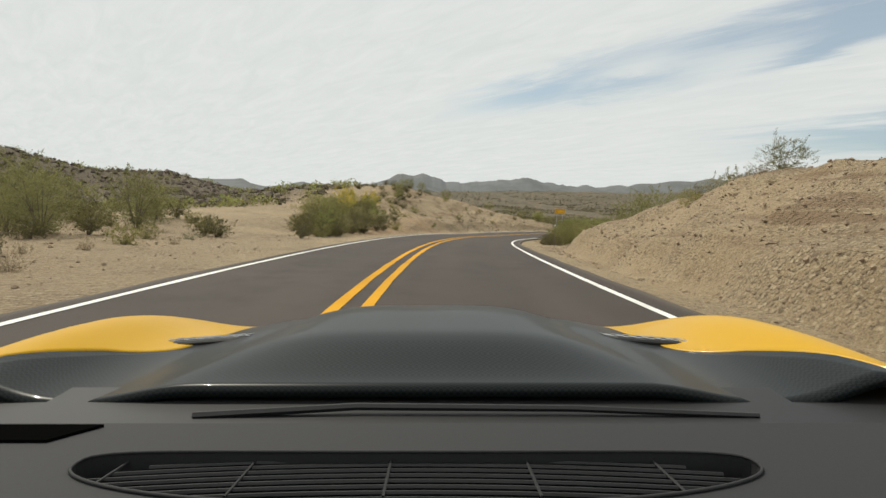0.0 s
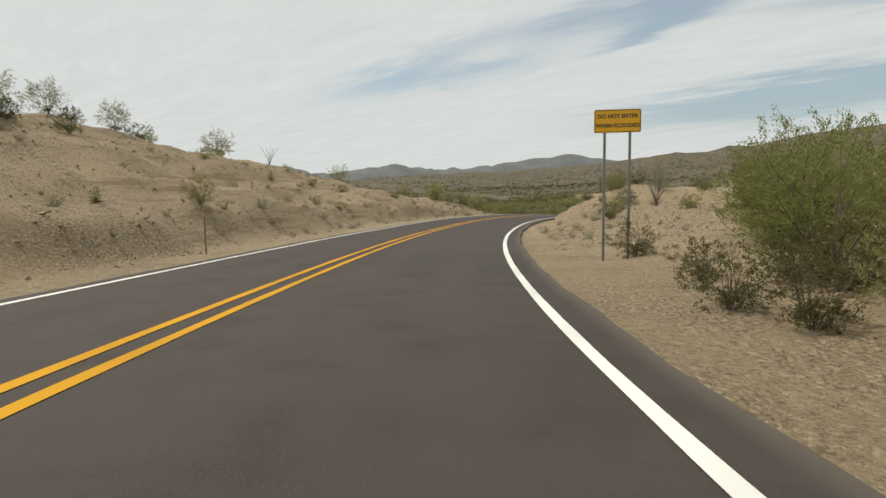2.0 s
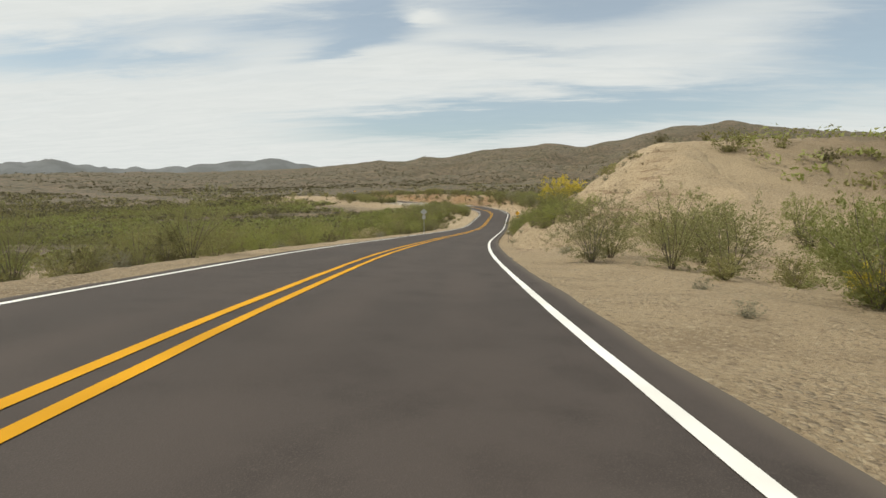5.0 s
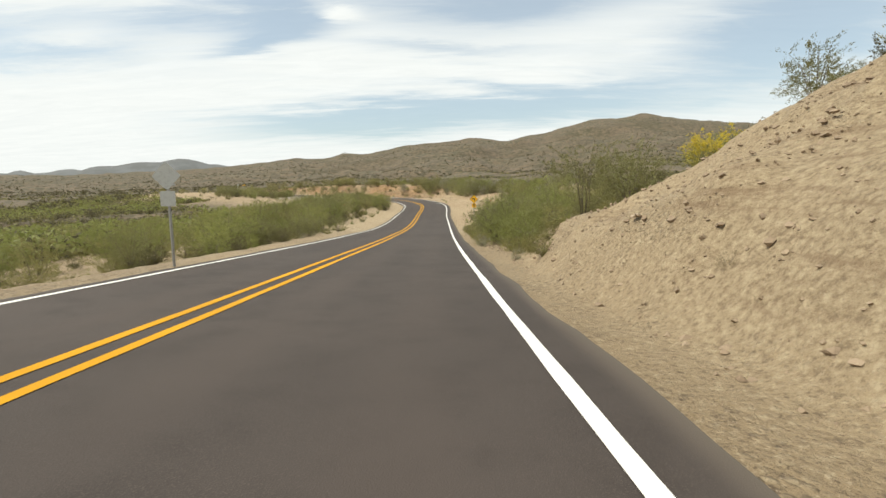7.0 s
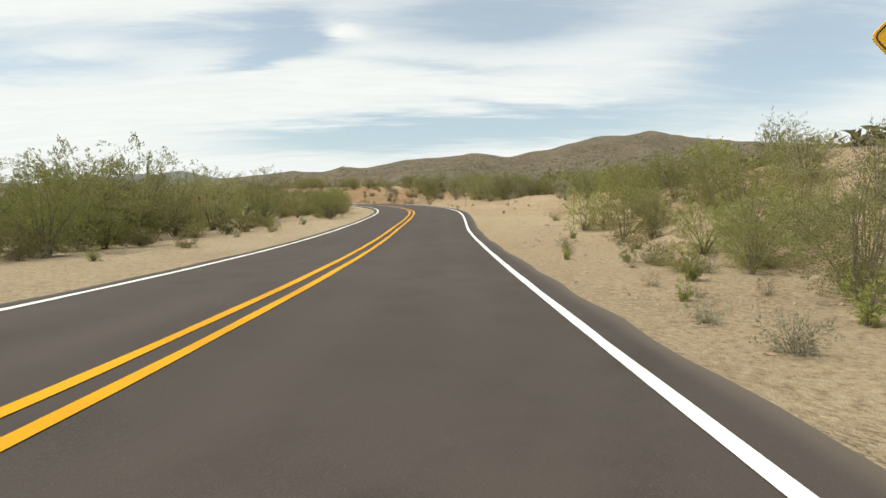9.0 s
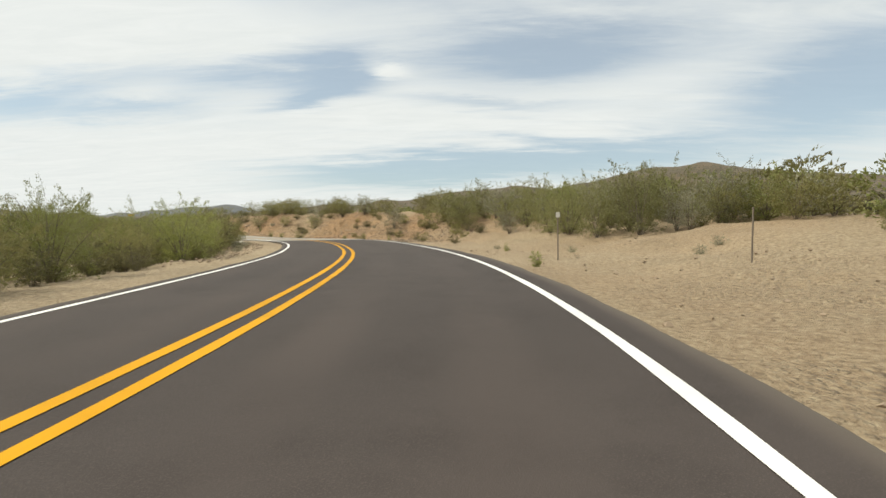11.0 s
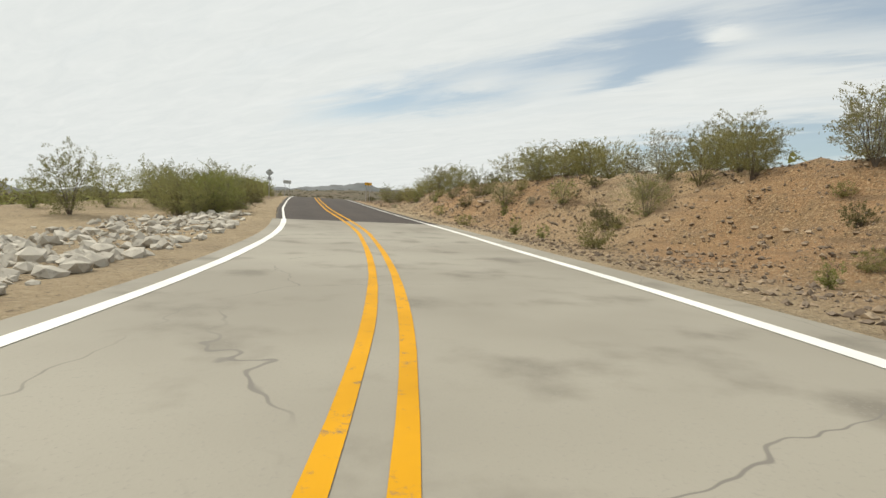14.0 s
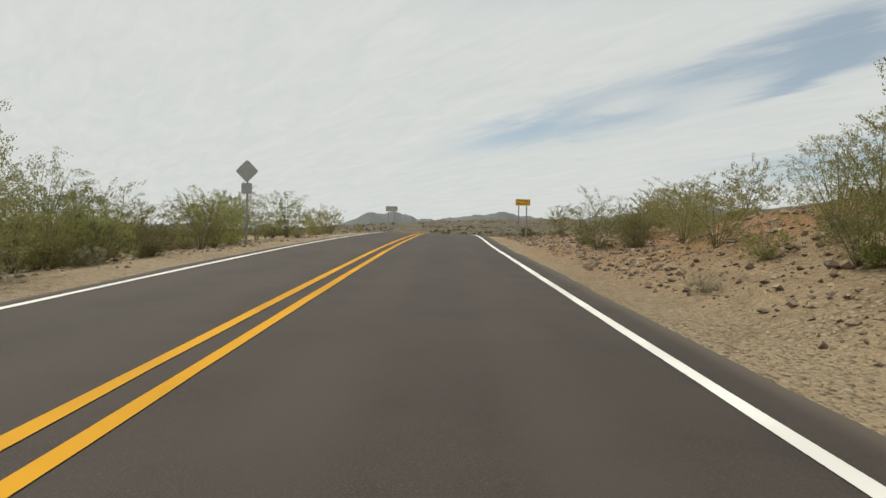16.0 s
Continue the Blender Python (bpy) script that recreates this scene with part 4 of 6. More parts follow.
# left of the road, from the start onwards
sow("creosote olive creosote", 34, 42, 56, -17, -7.2, 0.6, 0.9, "brush beside the side track", 0.42)
sow("grey dry", 12, 36, 54, -9, -5.2, 0.5, 0.9, "low plants on the verge")
sow("olive creosote", 24, 53.5, 70, -9.2, -5.3, 0.8, 1.15, "brush at the foot of the mound", 0.36)
for s, d, k in ((63, -6.0, 0.5), (64.5, -6.6, 0.55), (67, -6.8, 0.55), (70, -8.6, 0.6), (61.5, -5.8, 0.45)):
    at("verde", s, d, k, "brush at the foot of the mound")
sow("creosote olive olive", 16, 62, 84, -10, -5.6, 0.7, 1.1, "brush at the foot of the mound")
at("bloom", 84, -12.4, 0.95, "flowering trees on the mound")
at("bloom", 87.5, -11.6, 0.85, "flowering trees on the mound")
at("bloom", 80.5, -11, 0.7, "flowering trees on the mound")
for s, d, k in ((66, -7.6, 0.66), (69, -9.0, 0.75), (72.5, -8.8, 0.6), (75, -10.5, 0.6)):
    at("mesquite", s, d, k, "brush at the foot of the mound")
sow("olive creosote creosote", 22, 95, 110, -17, -11.5, 0.6, 0.95, "shrubs on the crest of the mound", 0.45)
sow("mesquite verde creosote", 16, 72, 92, -13, -8.2, 0.42, 0.62, "brush at the foot of the mound", 0.5)
sow("creosote olive", 22, 76, 94, -13, -7, 0.6, 0.95, "brush at the foot of the mound", 0.45)
at("mesquite", 113, -13.4, 0.66, "trees on the crest of the mound")
at("mesquite", 125.6, -12.4, 0.60, "trees on the crest of the mound")
at("creosote", 122.6, -12.8, 0.5, "trees on the crest of the mound")
at("ocotillo", 118, -13.4, 0.6, "trees on the crest of the mound")
sow("dry grey dry sprig", 70, 78, 134, -13.5, -5.0, 0.35, 0.75, "small plants on the mound's face", 0.6)
at("olive", 101, -6.4, 0.75, "small plants on the mound's face")
at("ocotillo", 134, -10.5, 0.5, "ocotillos on the mound")
sow("dry grey", 26, 104, 150, -4.9, -4.1, 0.35, 0.6, "tufts along the edge of the road", 0.4)
sow("mesquite creosote olive", 12, 134, 150, -15, -7.6, 0.5, 0.85, "brush at the end of the mound")
at("verde", 139, -9.6, 0.85, "brush at the end of the mound")
at("verde", 148, -8.0, 0.9, "brush at the end of the mound")
sow("grey dry", 10, 134, 150, -9, -5.5, 0.5, 0.8, "brush at the end of the mound")
sow("creosote olive sprig grey", 46, 152, 226, -7.0, -4.6, 0.55, 0.95, "brush beside the road in the valley", 0.5)
sow("verde mesquite verde creosote", 90, 152, 230, -18, -6.6, 0.6, 0.92, "green brush in the valley", 0.6)
sow("verde mesquite creosote", 60, 146, 262, -34, -17, 0.6, 0.9, "green brush in the valley", 0.8)
sow("verde mesquite verde", 22, 226, 266, -15.5, -8.8, 0.85, 1.15, "mesquite trees along the wash", 0.75)
sow("sprig olive grey", 12, 238, 268, -8.8, -5.2, 0.6, 0.9, "low plants on the verge")
sow("verde mesquite verde creosote", 24, 264, 301, -8.6, -5.4, 0.6, 0.9, "brush crowding the inside of the bend", 0.55)
sow("mesquite verde", 20, 264, 304, -19, -9, 0.75, 1.05, "brush crowding the inside of the bend", 0.8)
sow("dry grey", 10, 284, 304, -5.2, -4.3, 0.45, 0.8, "low plants on the verge")
at("verde", 329, -13.5, 0.62, "trees beyond the wash")
at("mesquite", 333, -17, 0.7, "trees beyond the wash")
sow("verde mesquite verde", 10, 324, 337, -8.4, -5.3, 0.6, 0.85, "brush at the top of the rock apron", 0.5)
sow("mesquite olive verde creosote", 26, 334, 366, -9, -5.0, 0.55, 0.8, "brush along the climb", 0.55)
sow("olive grey dry", 18, 330, 372, -5.6, -4.3, 0.5, 0.85, "low plants on the verge")
sow("creosote mesquite", 6, 345, 400, -20, -9, 0.6, 0.8, "brush along the climb", 0.9)

sow("creosote olive creosote", 20, 44, 75, -34, -17, 0.7, 1.1, "brush beside the side track", 0.8)

# right of the road
at("mesquite", 59, 12.2, 0.62, "trees on the first cut bank")
at("bare", 56, 11.8, 0.45, "trees on the first cut bank")
at("verde", 66, 12.4, 0.78, "trees on the first cut bank")
at("verde", 69, 13.4, 0.72, "trees on the first cut bank")
sow("dry grey", 22, 38, 66, 8, 13, 0.35, 0.7, "small plants on the first cut bank", 0.7)
at("creosote", 75, 5.6, 0.5, "low plants on the verge")
sow("verde mesquite verde", 34, 74, 99, 7.2, 15, 0.66, 0.9, "palo verde thicket by the flood sign", 0.42)
for s, d, k in ((84, 6.7, 0.55), (86.5, 6.9, 0.6), (82, 7.4, 0.62), (79.5, 7.7, 0.7), (77, 8.3, 0.72), (88, 7.0, 0.66)):
    at("mesquite", s, d, k, "palo verde thicket by the flood sign")
for s, d, k in ((89, 8.0, 0.9), (91.5, 7.6, 0.85), (93.8, 8.4, 0.95), (96, 9.4, 0.85), (99, 10.6, 0.7)):
    at("verde", s, d, k, "palo verde thicket by the flood sign")
sow("creosote olive creosote", 14, 75, 100, 5.6, 7.2, 0.6, 0.9, "shrubs by the flood sign", 0.45)
sow("mesquite verde", 16, 75.5, 92, 6.6, 8.6, 0.5, 0.68, "palo verde thicket by the flood sign", 0.40)
sow("verde mesquite", 14, 70, 104, 15, 28, 0.65, 0.9, "palo verde thicket by the flood sign", 0.9)
sow("grey dry olive", 26, 101, 140, 6.2, 13, 0.45, 0.85, "shrubs on the second mound", 0.7)
sow("mesquite creosote bare", 9, 118, 140, 10.5, 15, 0.5, 0.75, "trees on the second mound", 0.7)
sow("verde mesquite verde", 12, 142, 152, 7.4, 12.5, 0.55, 0.85, "trees on the second mound", 0.45)
at("mesquite", 148, 13.5, 0.9, "trees on the second mound")
at("ocotillo", 128, 12, 0.7, "ocotillos on the mound")
sow("verde mesquite creosote", 26, 146, 178, 9, 22, 0.55, 0.85, "brush below the bend", 0.7)
sow("grey dry", 12, 140, 178, 5.4, 8, 0.4, 0.7, "low plants on the verge")
at("bloom", 162, 9.5, 0.4, "brush below the bend")
sow("olive creosote grey mesquite", 18, 170, 206, 17, 30, 0.6, 0.9, "shrubs on top of the tall cut", 0.8)
sow("verde olive mesquite", 5, 180, 187, 7.0, 10.5, 0.5, 0.7, "bushes at the start of the tall cut", 0.5)
sow("grey dry sprig", 30, 188, 213, 5.6, 14, 0.35, 0.65, "small plants on the tall cut", 0.8)
sow("grey olive dry creosote", 26, 193, 209, 11, 17, 0.5, 0.8, "shrubs on top of the tall cut", 0.6)
sow("verde mesquite verde", 12, 222, 233, 8.5, 14, 0.8, 1.1, "green trees before the bend sign", 0.6)
sow("olive dry grey", 12, 211, 236, 5.0, 7.0, 0.55, 0.9, "low plants on the verge", 0.45)
sow("verde mesquite bare", 18, 237, 264, 11, 20, 0.6, 0.9, "trees on the sandy slope", 0.75)
sow("sprig grey olive dry", 14, 236, 262, 5.6, 10, 0.5, 0.85, "low plants on the sand", 0.7)
sow("bare mesquite verde verde", 34, 262, 302, 12.5, 22, 0.75, 1.05, "half-dry brush behind the sand flat", 0.7)
sow("grey sprig dry", 12, 262, 296, 6.5, 13, 0.4, 0.6, "low plants on the sand", 0.9)
at("sprig", 276.2, 4.9, 0.75, "low plants on the sand")
sow("creosote olive mesquite creosote", 32, 296, 338, 10.5, 17, 0.65, 0.95, "bushes on the red bank's crest", 0.7)
sow("mesquite bare", 8, 298, 322, 11, 15, 0.6, 0.85, "bushes on the red bank's crest", 0.8)
sow("creosote olive mesquite grey", 34, 298, 338, 8.4, 11.8, 0.45, 0.78, "shrubs on the red bank's face", 0.5)
sow("sprig sprig olive", 12, 300, 342, 5.6, 8.0, 0.7, 1.1, "upright shrubs at the foot of the red bank", 0.6)
sow("creosote olive mesquite", 16, 337, 362, 7.5, 12.5, 0.55, 0.85, "bushes along the climb", 0.6)
sow("grey dry sprig", 16, 336, 375, 5.0, 9, 0.4, 0.7, "low plants on the verge", 0.6)
at("creosote", 297.5, 10.8, 0.7, "half-dry brush behind the sand flat")
at("creosote", 293.5, 7.0, 0.5, "half-dry brush behind the sand flat")

# denser stands close to the road
TALL = "bushes at the start of the tall cut"
for s, d, k in ((190.6, 6.3, 0.5), (191.0, 7.2, 0.6), (188.2, 6.2, 0.52), (188.8, 7.3, 0.60), (187.2, 6.8, 0.55), (209, 5.8, 0.55), (211, 5.7, 0.62), (213, 6.0, 0.68), (212, 7.3, 0.78), (214.6, 6.4, 0.7)):
    at("verde", s, d, k, TALL)
at("mesquite", 189.6, 8.2, 0.62, TALL)
at("grey", 189.6, 5.0, 0.8, TALL)
at("grey", 191.0, 5.6, 0.6, TALL)
BLOOM = "flowering trees on the tall cut"
at("bloom", 194.4, 8.3, 1.05, BLOOM)
at("bloom", 195.6, 9.6, 0.8, BLOOM)
at("bloom", 208.6, 12.9, 0.8, BLOOM)
for s, d, k in ((203.5, 14.4, 0.8), (202.2, 15.2, 0.7), (205.4, 14.2, 0.45)):
    at("mesquite", s, d, k, "shrubs on top of the tall cut")
sow("dry grey olive", 14, 198, 207, 12.2, 15.5, 0.5, 0.85, "shrubs on top of the tall cut", 0.5)
at("mesquite", 215.2, 10.6, 0.95, BLOOM)
sow("verde verde mesquite", 9, 215.5, 221, 5.5, 9, 0.7, 0.95, "green trees before the bend sign", 0.40)
sow("verde verde mesquite", 12, 221, 230.5, 6.6, 10.5, 0.85, 1.15, "green trees before the bend sign", 0.42)
sow("dry grey olive", 14, 215, 231, 4.7, 6.3, 0.6, 0.95, "low plants on the verge", 0.5)
sow("verde mesquite creosote", 30, 198, 227, -9.5, -5.3, 0.5, 0.75, "brush beside the road in the valley", 0.42)
sow("verde mesquite verde", 10, 226, 238, -9.5, -6.9, 0.7, 0.95, "brush beside the road in the valley", 0.45)
sow("olive creosote grey", 12, 262, 300, -6.6, -5.0, 0.6, 0.9, "brush crowding the inside of the bend", 0.5)
for s, d, k in ((303.2, -5.6, 0.6), (304.6, -6.6, 0.66), (302, -5.4, 0.55), (305.5, -8.0, 0.7), (306, -6.0, 0.55), (304, -8.2, 0.75), (300, -6.2, 0.66), (302.5, -6.6, 0.7), (298, -7.5, 0.8), (301.3, -8.8, 0.85), (295.5, -6.5, 0.7), (293, -7.4, 0.75), (303.5, -9.5, 0.8)):
    at("mesquite", s, d, k, "brush crowding the inside of the bend")
sow("mesquite creosote bare olive", 24, 298, 334, 10.5, 16, 0.7, 1.0, "bushes on the red bank's crest", 0.5)
sow("verde mesquite verde bare", 15, 280, 300, 13, 18, 0.65, 0.9, "half-dry brush behind the sand flat", 0.5)
sow("olive creosote", 14, 62, 80, -9.5, -5.8, 0.8, 1.15, "brush at the foot of the mound", 0.45)

sow("olive grey creosote", 12, 112, 140, 7.0, 10.6, 0.6, 0.95, "shrubs on the second mound", 0.6)
for s, d, k in ((122, 8.8, 0.5), (124.5, 9.6, 0.6), (126.5, 9.0, 0.5)):
    at("mesquite", s, d, k, "trees on the second mound")
sow("dry grey dry", 30, 104, 148, -6.2, -4.4, 0.45, 0.8, "tufts along the edge of the road", 0.5)
sow("dry grey", 20, 104, 146, 4.8, 6.6, 0.45, 0.75, "low plants on the verge", 0.5)
sow("verde olive mesquite", 7, 186.5, 191.5, 6.6, 10, 0.4, 0.6, TALL, 0.5)

at("mesquite", 141.2, -8.6, 0.66, "brush at the end of the mound")
at("mesquite", 139.4, -9.6, 0.7, "brush at the end of the mound")
at("ocotillo", 143, -8.2, 0.95, "ocotillos on the mound")

# fuller stands where the brush closes up
sow("verde mesquite verde", 16, 228, 264, -14, -8.4, 0.8, 1.1, "mesquite trees along the wash", 0.5)
sow("olive creosote", 16, 230, 262, -9.4, -7.2, 0.7, 1.0, "mesquite trees along the wash", 0.5)
sow("verde mesquite verde", 20, 238, 258, 8.6, 15, 0.6, 0.9, "trees on the sandy slope", 0.5)
for s, d, k in ((236.5, 7.8, 0.7), (237.6, 8.8, 0.85), (239.5, 8.2, 0.5), (241, 9.4, 0.6)):
    at("verde", s, d, k, "trees on the sandy slope")
sow("sprig olive dry", 10, 235, 243, 5.4, 7.4, 0.6, 1.0, "low plants on the sand", 0.5)
sow("verde mesquite creosote mesquite", 18, 268, 300, -8.4, -5.2, 0.55, 0.8, "brush crowding the inside of the bend", 0.5)
sow("mesquite creosote verde", 16, 333, 354, -8.4, -4.9, 0.5, 0.75, "brush along the climb", 0.45)
for s, d, k in ((343, 7.2, 0.5), (345.5, 7.8, 0.6), (341, 8.6, 0.62), (349, 8.2, 0.55), (339.5, 7.0, 0.4)):
    at("mesquite", s, d, k, "bushes along the climb")
sow("mesquite olive verde", 12, 274, 300, 14, 20, 0.6, 0.85, "half-dry brush behind the sand flat", 0.5)
for s, d, k in ((63.5, 11.6, 0.75), (66.5, 12.0, 0.62), (60.5, 11.0, 0.42), (61.8, 12.4, 0.55)):
    at("mesquite", s, d, k, "trees on the first cut bank")
sow("grey dry olive", 12, 56, 68, 9.4, 12.5, 0.5, 0.85, "small plants on the first cut bank", 0.6)
for s, d, k in ((99, -13.6, 0.5), (101.5, -14.2, 0.6), (104, -14.6, 0.5), (97, -12.6, 0.42), (107, -14.4, 0.5)):
    at("mesquite", s, d, k, "trees on the crest of the mound")

sow("grey dry olive dry", 40, 90, 126, -13, -5.4, 0.5, 0.85, "small plants on the mound's face", 0.7)

sow("verde mesquite mesquite", 12, 325.5, 336, -7.6, -4.9, 0.55, 0.75, "brush at the top of the rock apron", 0.42)
sow("olive creosote grey", 12, 325, 345, -5.6, -4.4, 0.6, 0.9, "low plants on the verge", 0.5)
sow("creosote olive mesquite", 14, 318, 338, 7.6, 10.5, 0.5, 0.8, "shrubs on the red bank's face", 0.5)
sow("creosote olive grey mesquite", 22, 340, 374, 6.4, 13.5, 0.5, 0.85, "shrubs on the red bank's face", 0.5)

# taller growth at the roadside
sow("verde mesquite verde", 14, 236, 262, -13.5, -8.6, 1.15, 1.4, "mesquite trees along the wash", 0.45)
for s, d, k in ((286, -6.6, 0.8), (289, -6.9, 0.8), (284, -7.4, 0.85), (292, -7.4, 0.7)):
    at("verde", s, d, k, "brush crowding the inside of the bend")
sow("verde mesquite olive", 22, 138, 166, 7, 20, 0.55, 0.9, "brush below the bend", 0.5)
sow("mesquite verde creosote", 18, 326, 346, -12, -6.2, 0.85, 1.15, "brush along the climb", 0.45)

sow("verde verde mesquite", 12, 215, 227, 5.3, 7.2, 0.7, 0.95, "green trees before the bend sign", 0.38)
sow("dry grey dry olive", 16, 214, 231, 4.55, 5.5, 0.6, 1.0, "low plants on the verge", 0.4)
sow("verde olive mesquite creosote", 24, 196, 232, -6.6, -4.7, 0.4, 0.62, "brush beside the road in the valley", 0.4)
sow("dry grey olive", 16, 48, 70, 8.6, 12.4, 0.5, 0.9, "small plants on the first cut bank", 0.6)
sow("verde mesquite olive verde", 30, 144, 174, 5.8, 15, 0.6, 0.95, "brush below the bend", 0.45)
sow("verde mesquite olive creosote", 26, 142, 172, -9, -4.7, 0.5, 0.85, "green brush in the valley", 0.45)
sow("verde mesquite verde bare", 28, 282, 305, 11, 16.5, 0.75, 1.1, "half-dry brush behind the sand flat", 0.45)
for key, s, d, k in (("verde", 68.5, 11.4, 1.15), ("verde", 70.5, 10.4, 1.0), ("mesquite", 66.0, 10.6, 0.95), ("verde", 72.5, 9.4, 0.7), ("bare", 60.8, 10.6, 0.55), ("mesquite", 53, 11.2, 0.5)):
    at(key, s, d, k, "trees on the first cut bank")
sow("grey dry", 10, 54, 66, 8.8, 10.8, 0.7, 1.0, "small plants on the first cut bank", 0.6)
for s, d, k in ((298, -6.2, 0.82), (300, -6.9, 0.85), (301.8, -6.0, 0.75), (296, -6.9, 0.8), (304, -6.4, 0.7)):
    at("verde", s, d, k, "brush crowding the inside of the bend")
sow("creosote olive verde creosote", 30, 45, 63, -19, -9.6, 0.6, 0.95, "brush beside the side track", 0.42)
sow("verde olive mesquite", 16, 206, 217, 6.6, 13, 0.65, 0.95, "green trees before the bend sign", 0.42)
sow("dry grey olive", 10, 204, 215, 4.9, 6.4, 0.5, 0.8, "low plants on the verge", 0.45)
at("mesquite", 203.2, 11.2, 0.6, "shrubs on top of the tall cut")
at("grey", 204.2, 10.6, 0.9, "shrubs on top of the tall cut")
at("olive", 203.8, 12.0, 0.8, "shrubs on top of the tall cut")
at("bloom", 205.2, 9.8, 0.5, BLOOM)
for key, s, d, k in (("olive", 115.5, 8.6, 1.0), ("grey", 114, 7.6, 1.0), ("creosote", 117, 9.4, 0.9), ("dry", 116.4, 7.2, 0.9), ("grey", 120.5, 9.8, 0.9), ("ocotillo", 113.5, 10.5, 0.9)):
    at(key, s, d, k, "shrubs on the second mound")
# saguaros and ocotillos farther out
for s, d, k in ((84, 22, 0.75), (52, -16, 0.6), (196, -70, 0.9), (300, 15.5, 0.35), (130, -60, 0.9), (90, 42, 0.9)):
    at("saguaro", s, d, k, "saguaros")
for s, d, k in ((146, -9, 0.9), (150, -12, 0.8)):
    at("ocotillo", s, d, k, "ocotillos on the mound")


for levels in PLANT_KINDS.values():
    for rows in levels.values():
        for thing, used in rows:
            if not used:
                for ob in (*thing.children, thing):
                    bpy.data.objects.remove(ob)


def far_brush(name, count, near, far, blobs, size, mat, label, seed, blade):
    """Low brush over the plain, too much of it to count."""
    rng = np.random.default_rng(seed)
    s = rng.uniform(5, RS[-1] - 10, count)
    d = (near + (far - near) * rng.uniform(0, 1, count) ** 1.6) * rng.choice((-1, 1), count)
    x, y = on_road(s, d)
    s2, d2, k = station(x, y)
    ok = np.abs(d2) > near * 0.9
    x, y = x[ok], y[ok]
    dens = vnoise(x, y, 38, 71, 2)
    ok = (dens > -0.35) & ~((s2[ok] > 300) & (s2[ok] < 334) & (d2[ok] < 0) & (d2[ok] > -45))
    x, y = x[ok], y[ok]
    z = land(x, y, False)
    r = rng.uniform(0.55, 1.25, len(x)) * size
    u = rng.normal(size=(len(x), blobs, 3))
    u /= np.linalg.norm(u, axis=2)[:, :, None]
    u *= rng.uniform(0.45, 1.0, (len(x), blobs, 1))
    u[:, :, 2] = np.abs(u[:, :, 2]) * 0.85 + 0.05
    c = np.stack([x, y, z], 1)[:, None, :] + u * r[:, None, None]
    v, f = leaf_blades(c.reshape(-1, 3), blade * size, 0.7 * blade * size, rng)
    tagged(new(name, mesh_of(name, v, f, mat)), label, "brush", kind="stuff")


def slope_brush(name, count, az0, az1, r0, r1, blobs, size, blade, mat, label, seed, thin=-0.3):
    """Brush over the plain and the slopes round it, by bearing and distance from the middle of the road."""
    rng = np.random.default_rng(seed)
    az, r = np.radians(rng.uniform(az0, az1, count)), r0 + (r1 - r0) * rng.uniform(0, 1, count) ** 1.3
    x, y = MIDDLE[0] + np.sin(az) * r, MIDDLE[1] + np.cos(az) * r
    s2, d2, k = station(x, y)
    ok = (np.abs(d2) > 19) & (vnoise(x, y, 46, 73, 3) > thin) & ~((s2 > 298) & (s2 < 334) & (d2 < 0) & (d2 > -34))
    x, y = x[ok], y[ok]
    z = land(x, y, False)
    big = rng.uniform(0.5, 1.3, len(x)) * size
    u = rng.normal(size=(len(x), blobs, 3))
    u /= np.linalg.norm(u, axis=2)[:, :, None]
    u *= rng.uniform(0.5, 1.0, (len(x), blobs, 1))
    u[:, :, 2] = np.abs(u[:, :, 2]) * 0.9 + 0.05
    c = np.stack([x, y, z], 1)[:, None, :] + u * big[:, None, None]
    v, f = leaf_blades(c.reshape(-1, 3), blade, 0.75 * blade, rng)
    tagged(new(name, mesh_of(name, v, f, mat)), label, "brush", kind="stuff")


def cover_hill(name, count, centre, reach, mat, label, seed, blobs, size, blade):
    """Brush and stones all over the rocky hill."""
    rng = np.random.default_rng(seed)
    x, y = centre[0] + rng.uniform(-1, 1, count) * reach, centre[1] + rng.uniform(-1, 1, count) * reach
    s2, d2, k = station(x, y)
    ok = (np.abs(d2) > 19) & (np.hypot(x - centre[0], y - centre[1]) < reach)
    x, y = x[ok], y[ok]
    z = land(x, y, False)
    r = rng.uniform(0.4, 1.3, len(x)) * size
    u = rng.normal(size=(len(x), blobs, 3))
    u /= np.linalg.norm(u, axis=2)[:, :, None]
    u *= rng.uniform(0.45, 1.0, (len(x), blobs, 1))
    u[:, :, 2] = np.abs(u[:, :, 2]) * 0.85 + 0.05
    c = np.stack([x, y, z], 1)[:, None, :] + u * r[:, None, None]
    v, f = leaf_blades(c.reshape(-1, 3), blade, 0.6 * blade, rng)
    tagged(new(name, mesh_of(name, v, f, mat)), label, "brush", kind="stuff")


cover_hill("hill_brush", 4600, (-56, 96), 64, LEAF_SCRUB, "dark brush all over the rocky hill", 12, 14, 0.50, 0.24)
cover_hill("hill_brush", 500, (-56, 96), 62, LEAF_OLIVE, "olive brush all over the rocky hill", 13, 18, 0.6, 0.24)
far_brush("valley_brush", 5200, 20, 150, 24, 0.95, LEAF_OLIVE, "olive desert brush scattered over the valley", 4, 0.26)
far_brush("valley_brush", 5600, 20, 150, 26, 1.15, LEAF_GREEN, "green palo verde brush along the valley washes", 8, 0.24)
slope_brush("valley_brush", 7000, -40, 62, 24, 190, 34, 1.35, 0.36, LEAF_GREEN, "green palo verde brush along the valley washes", 21, -0.15)
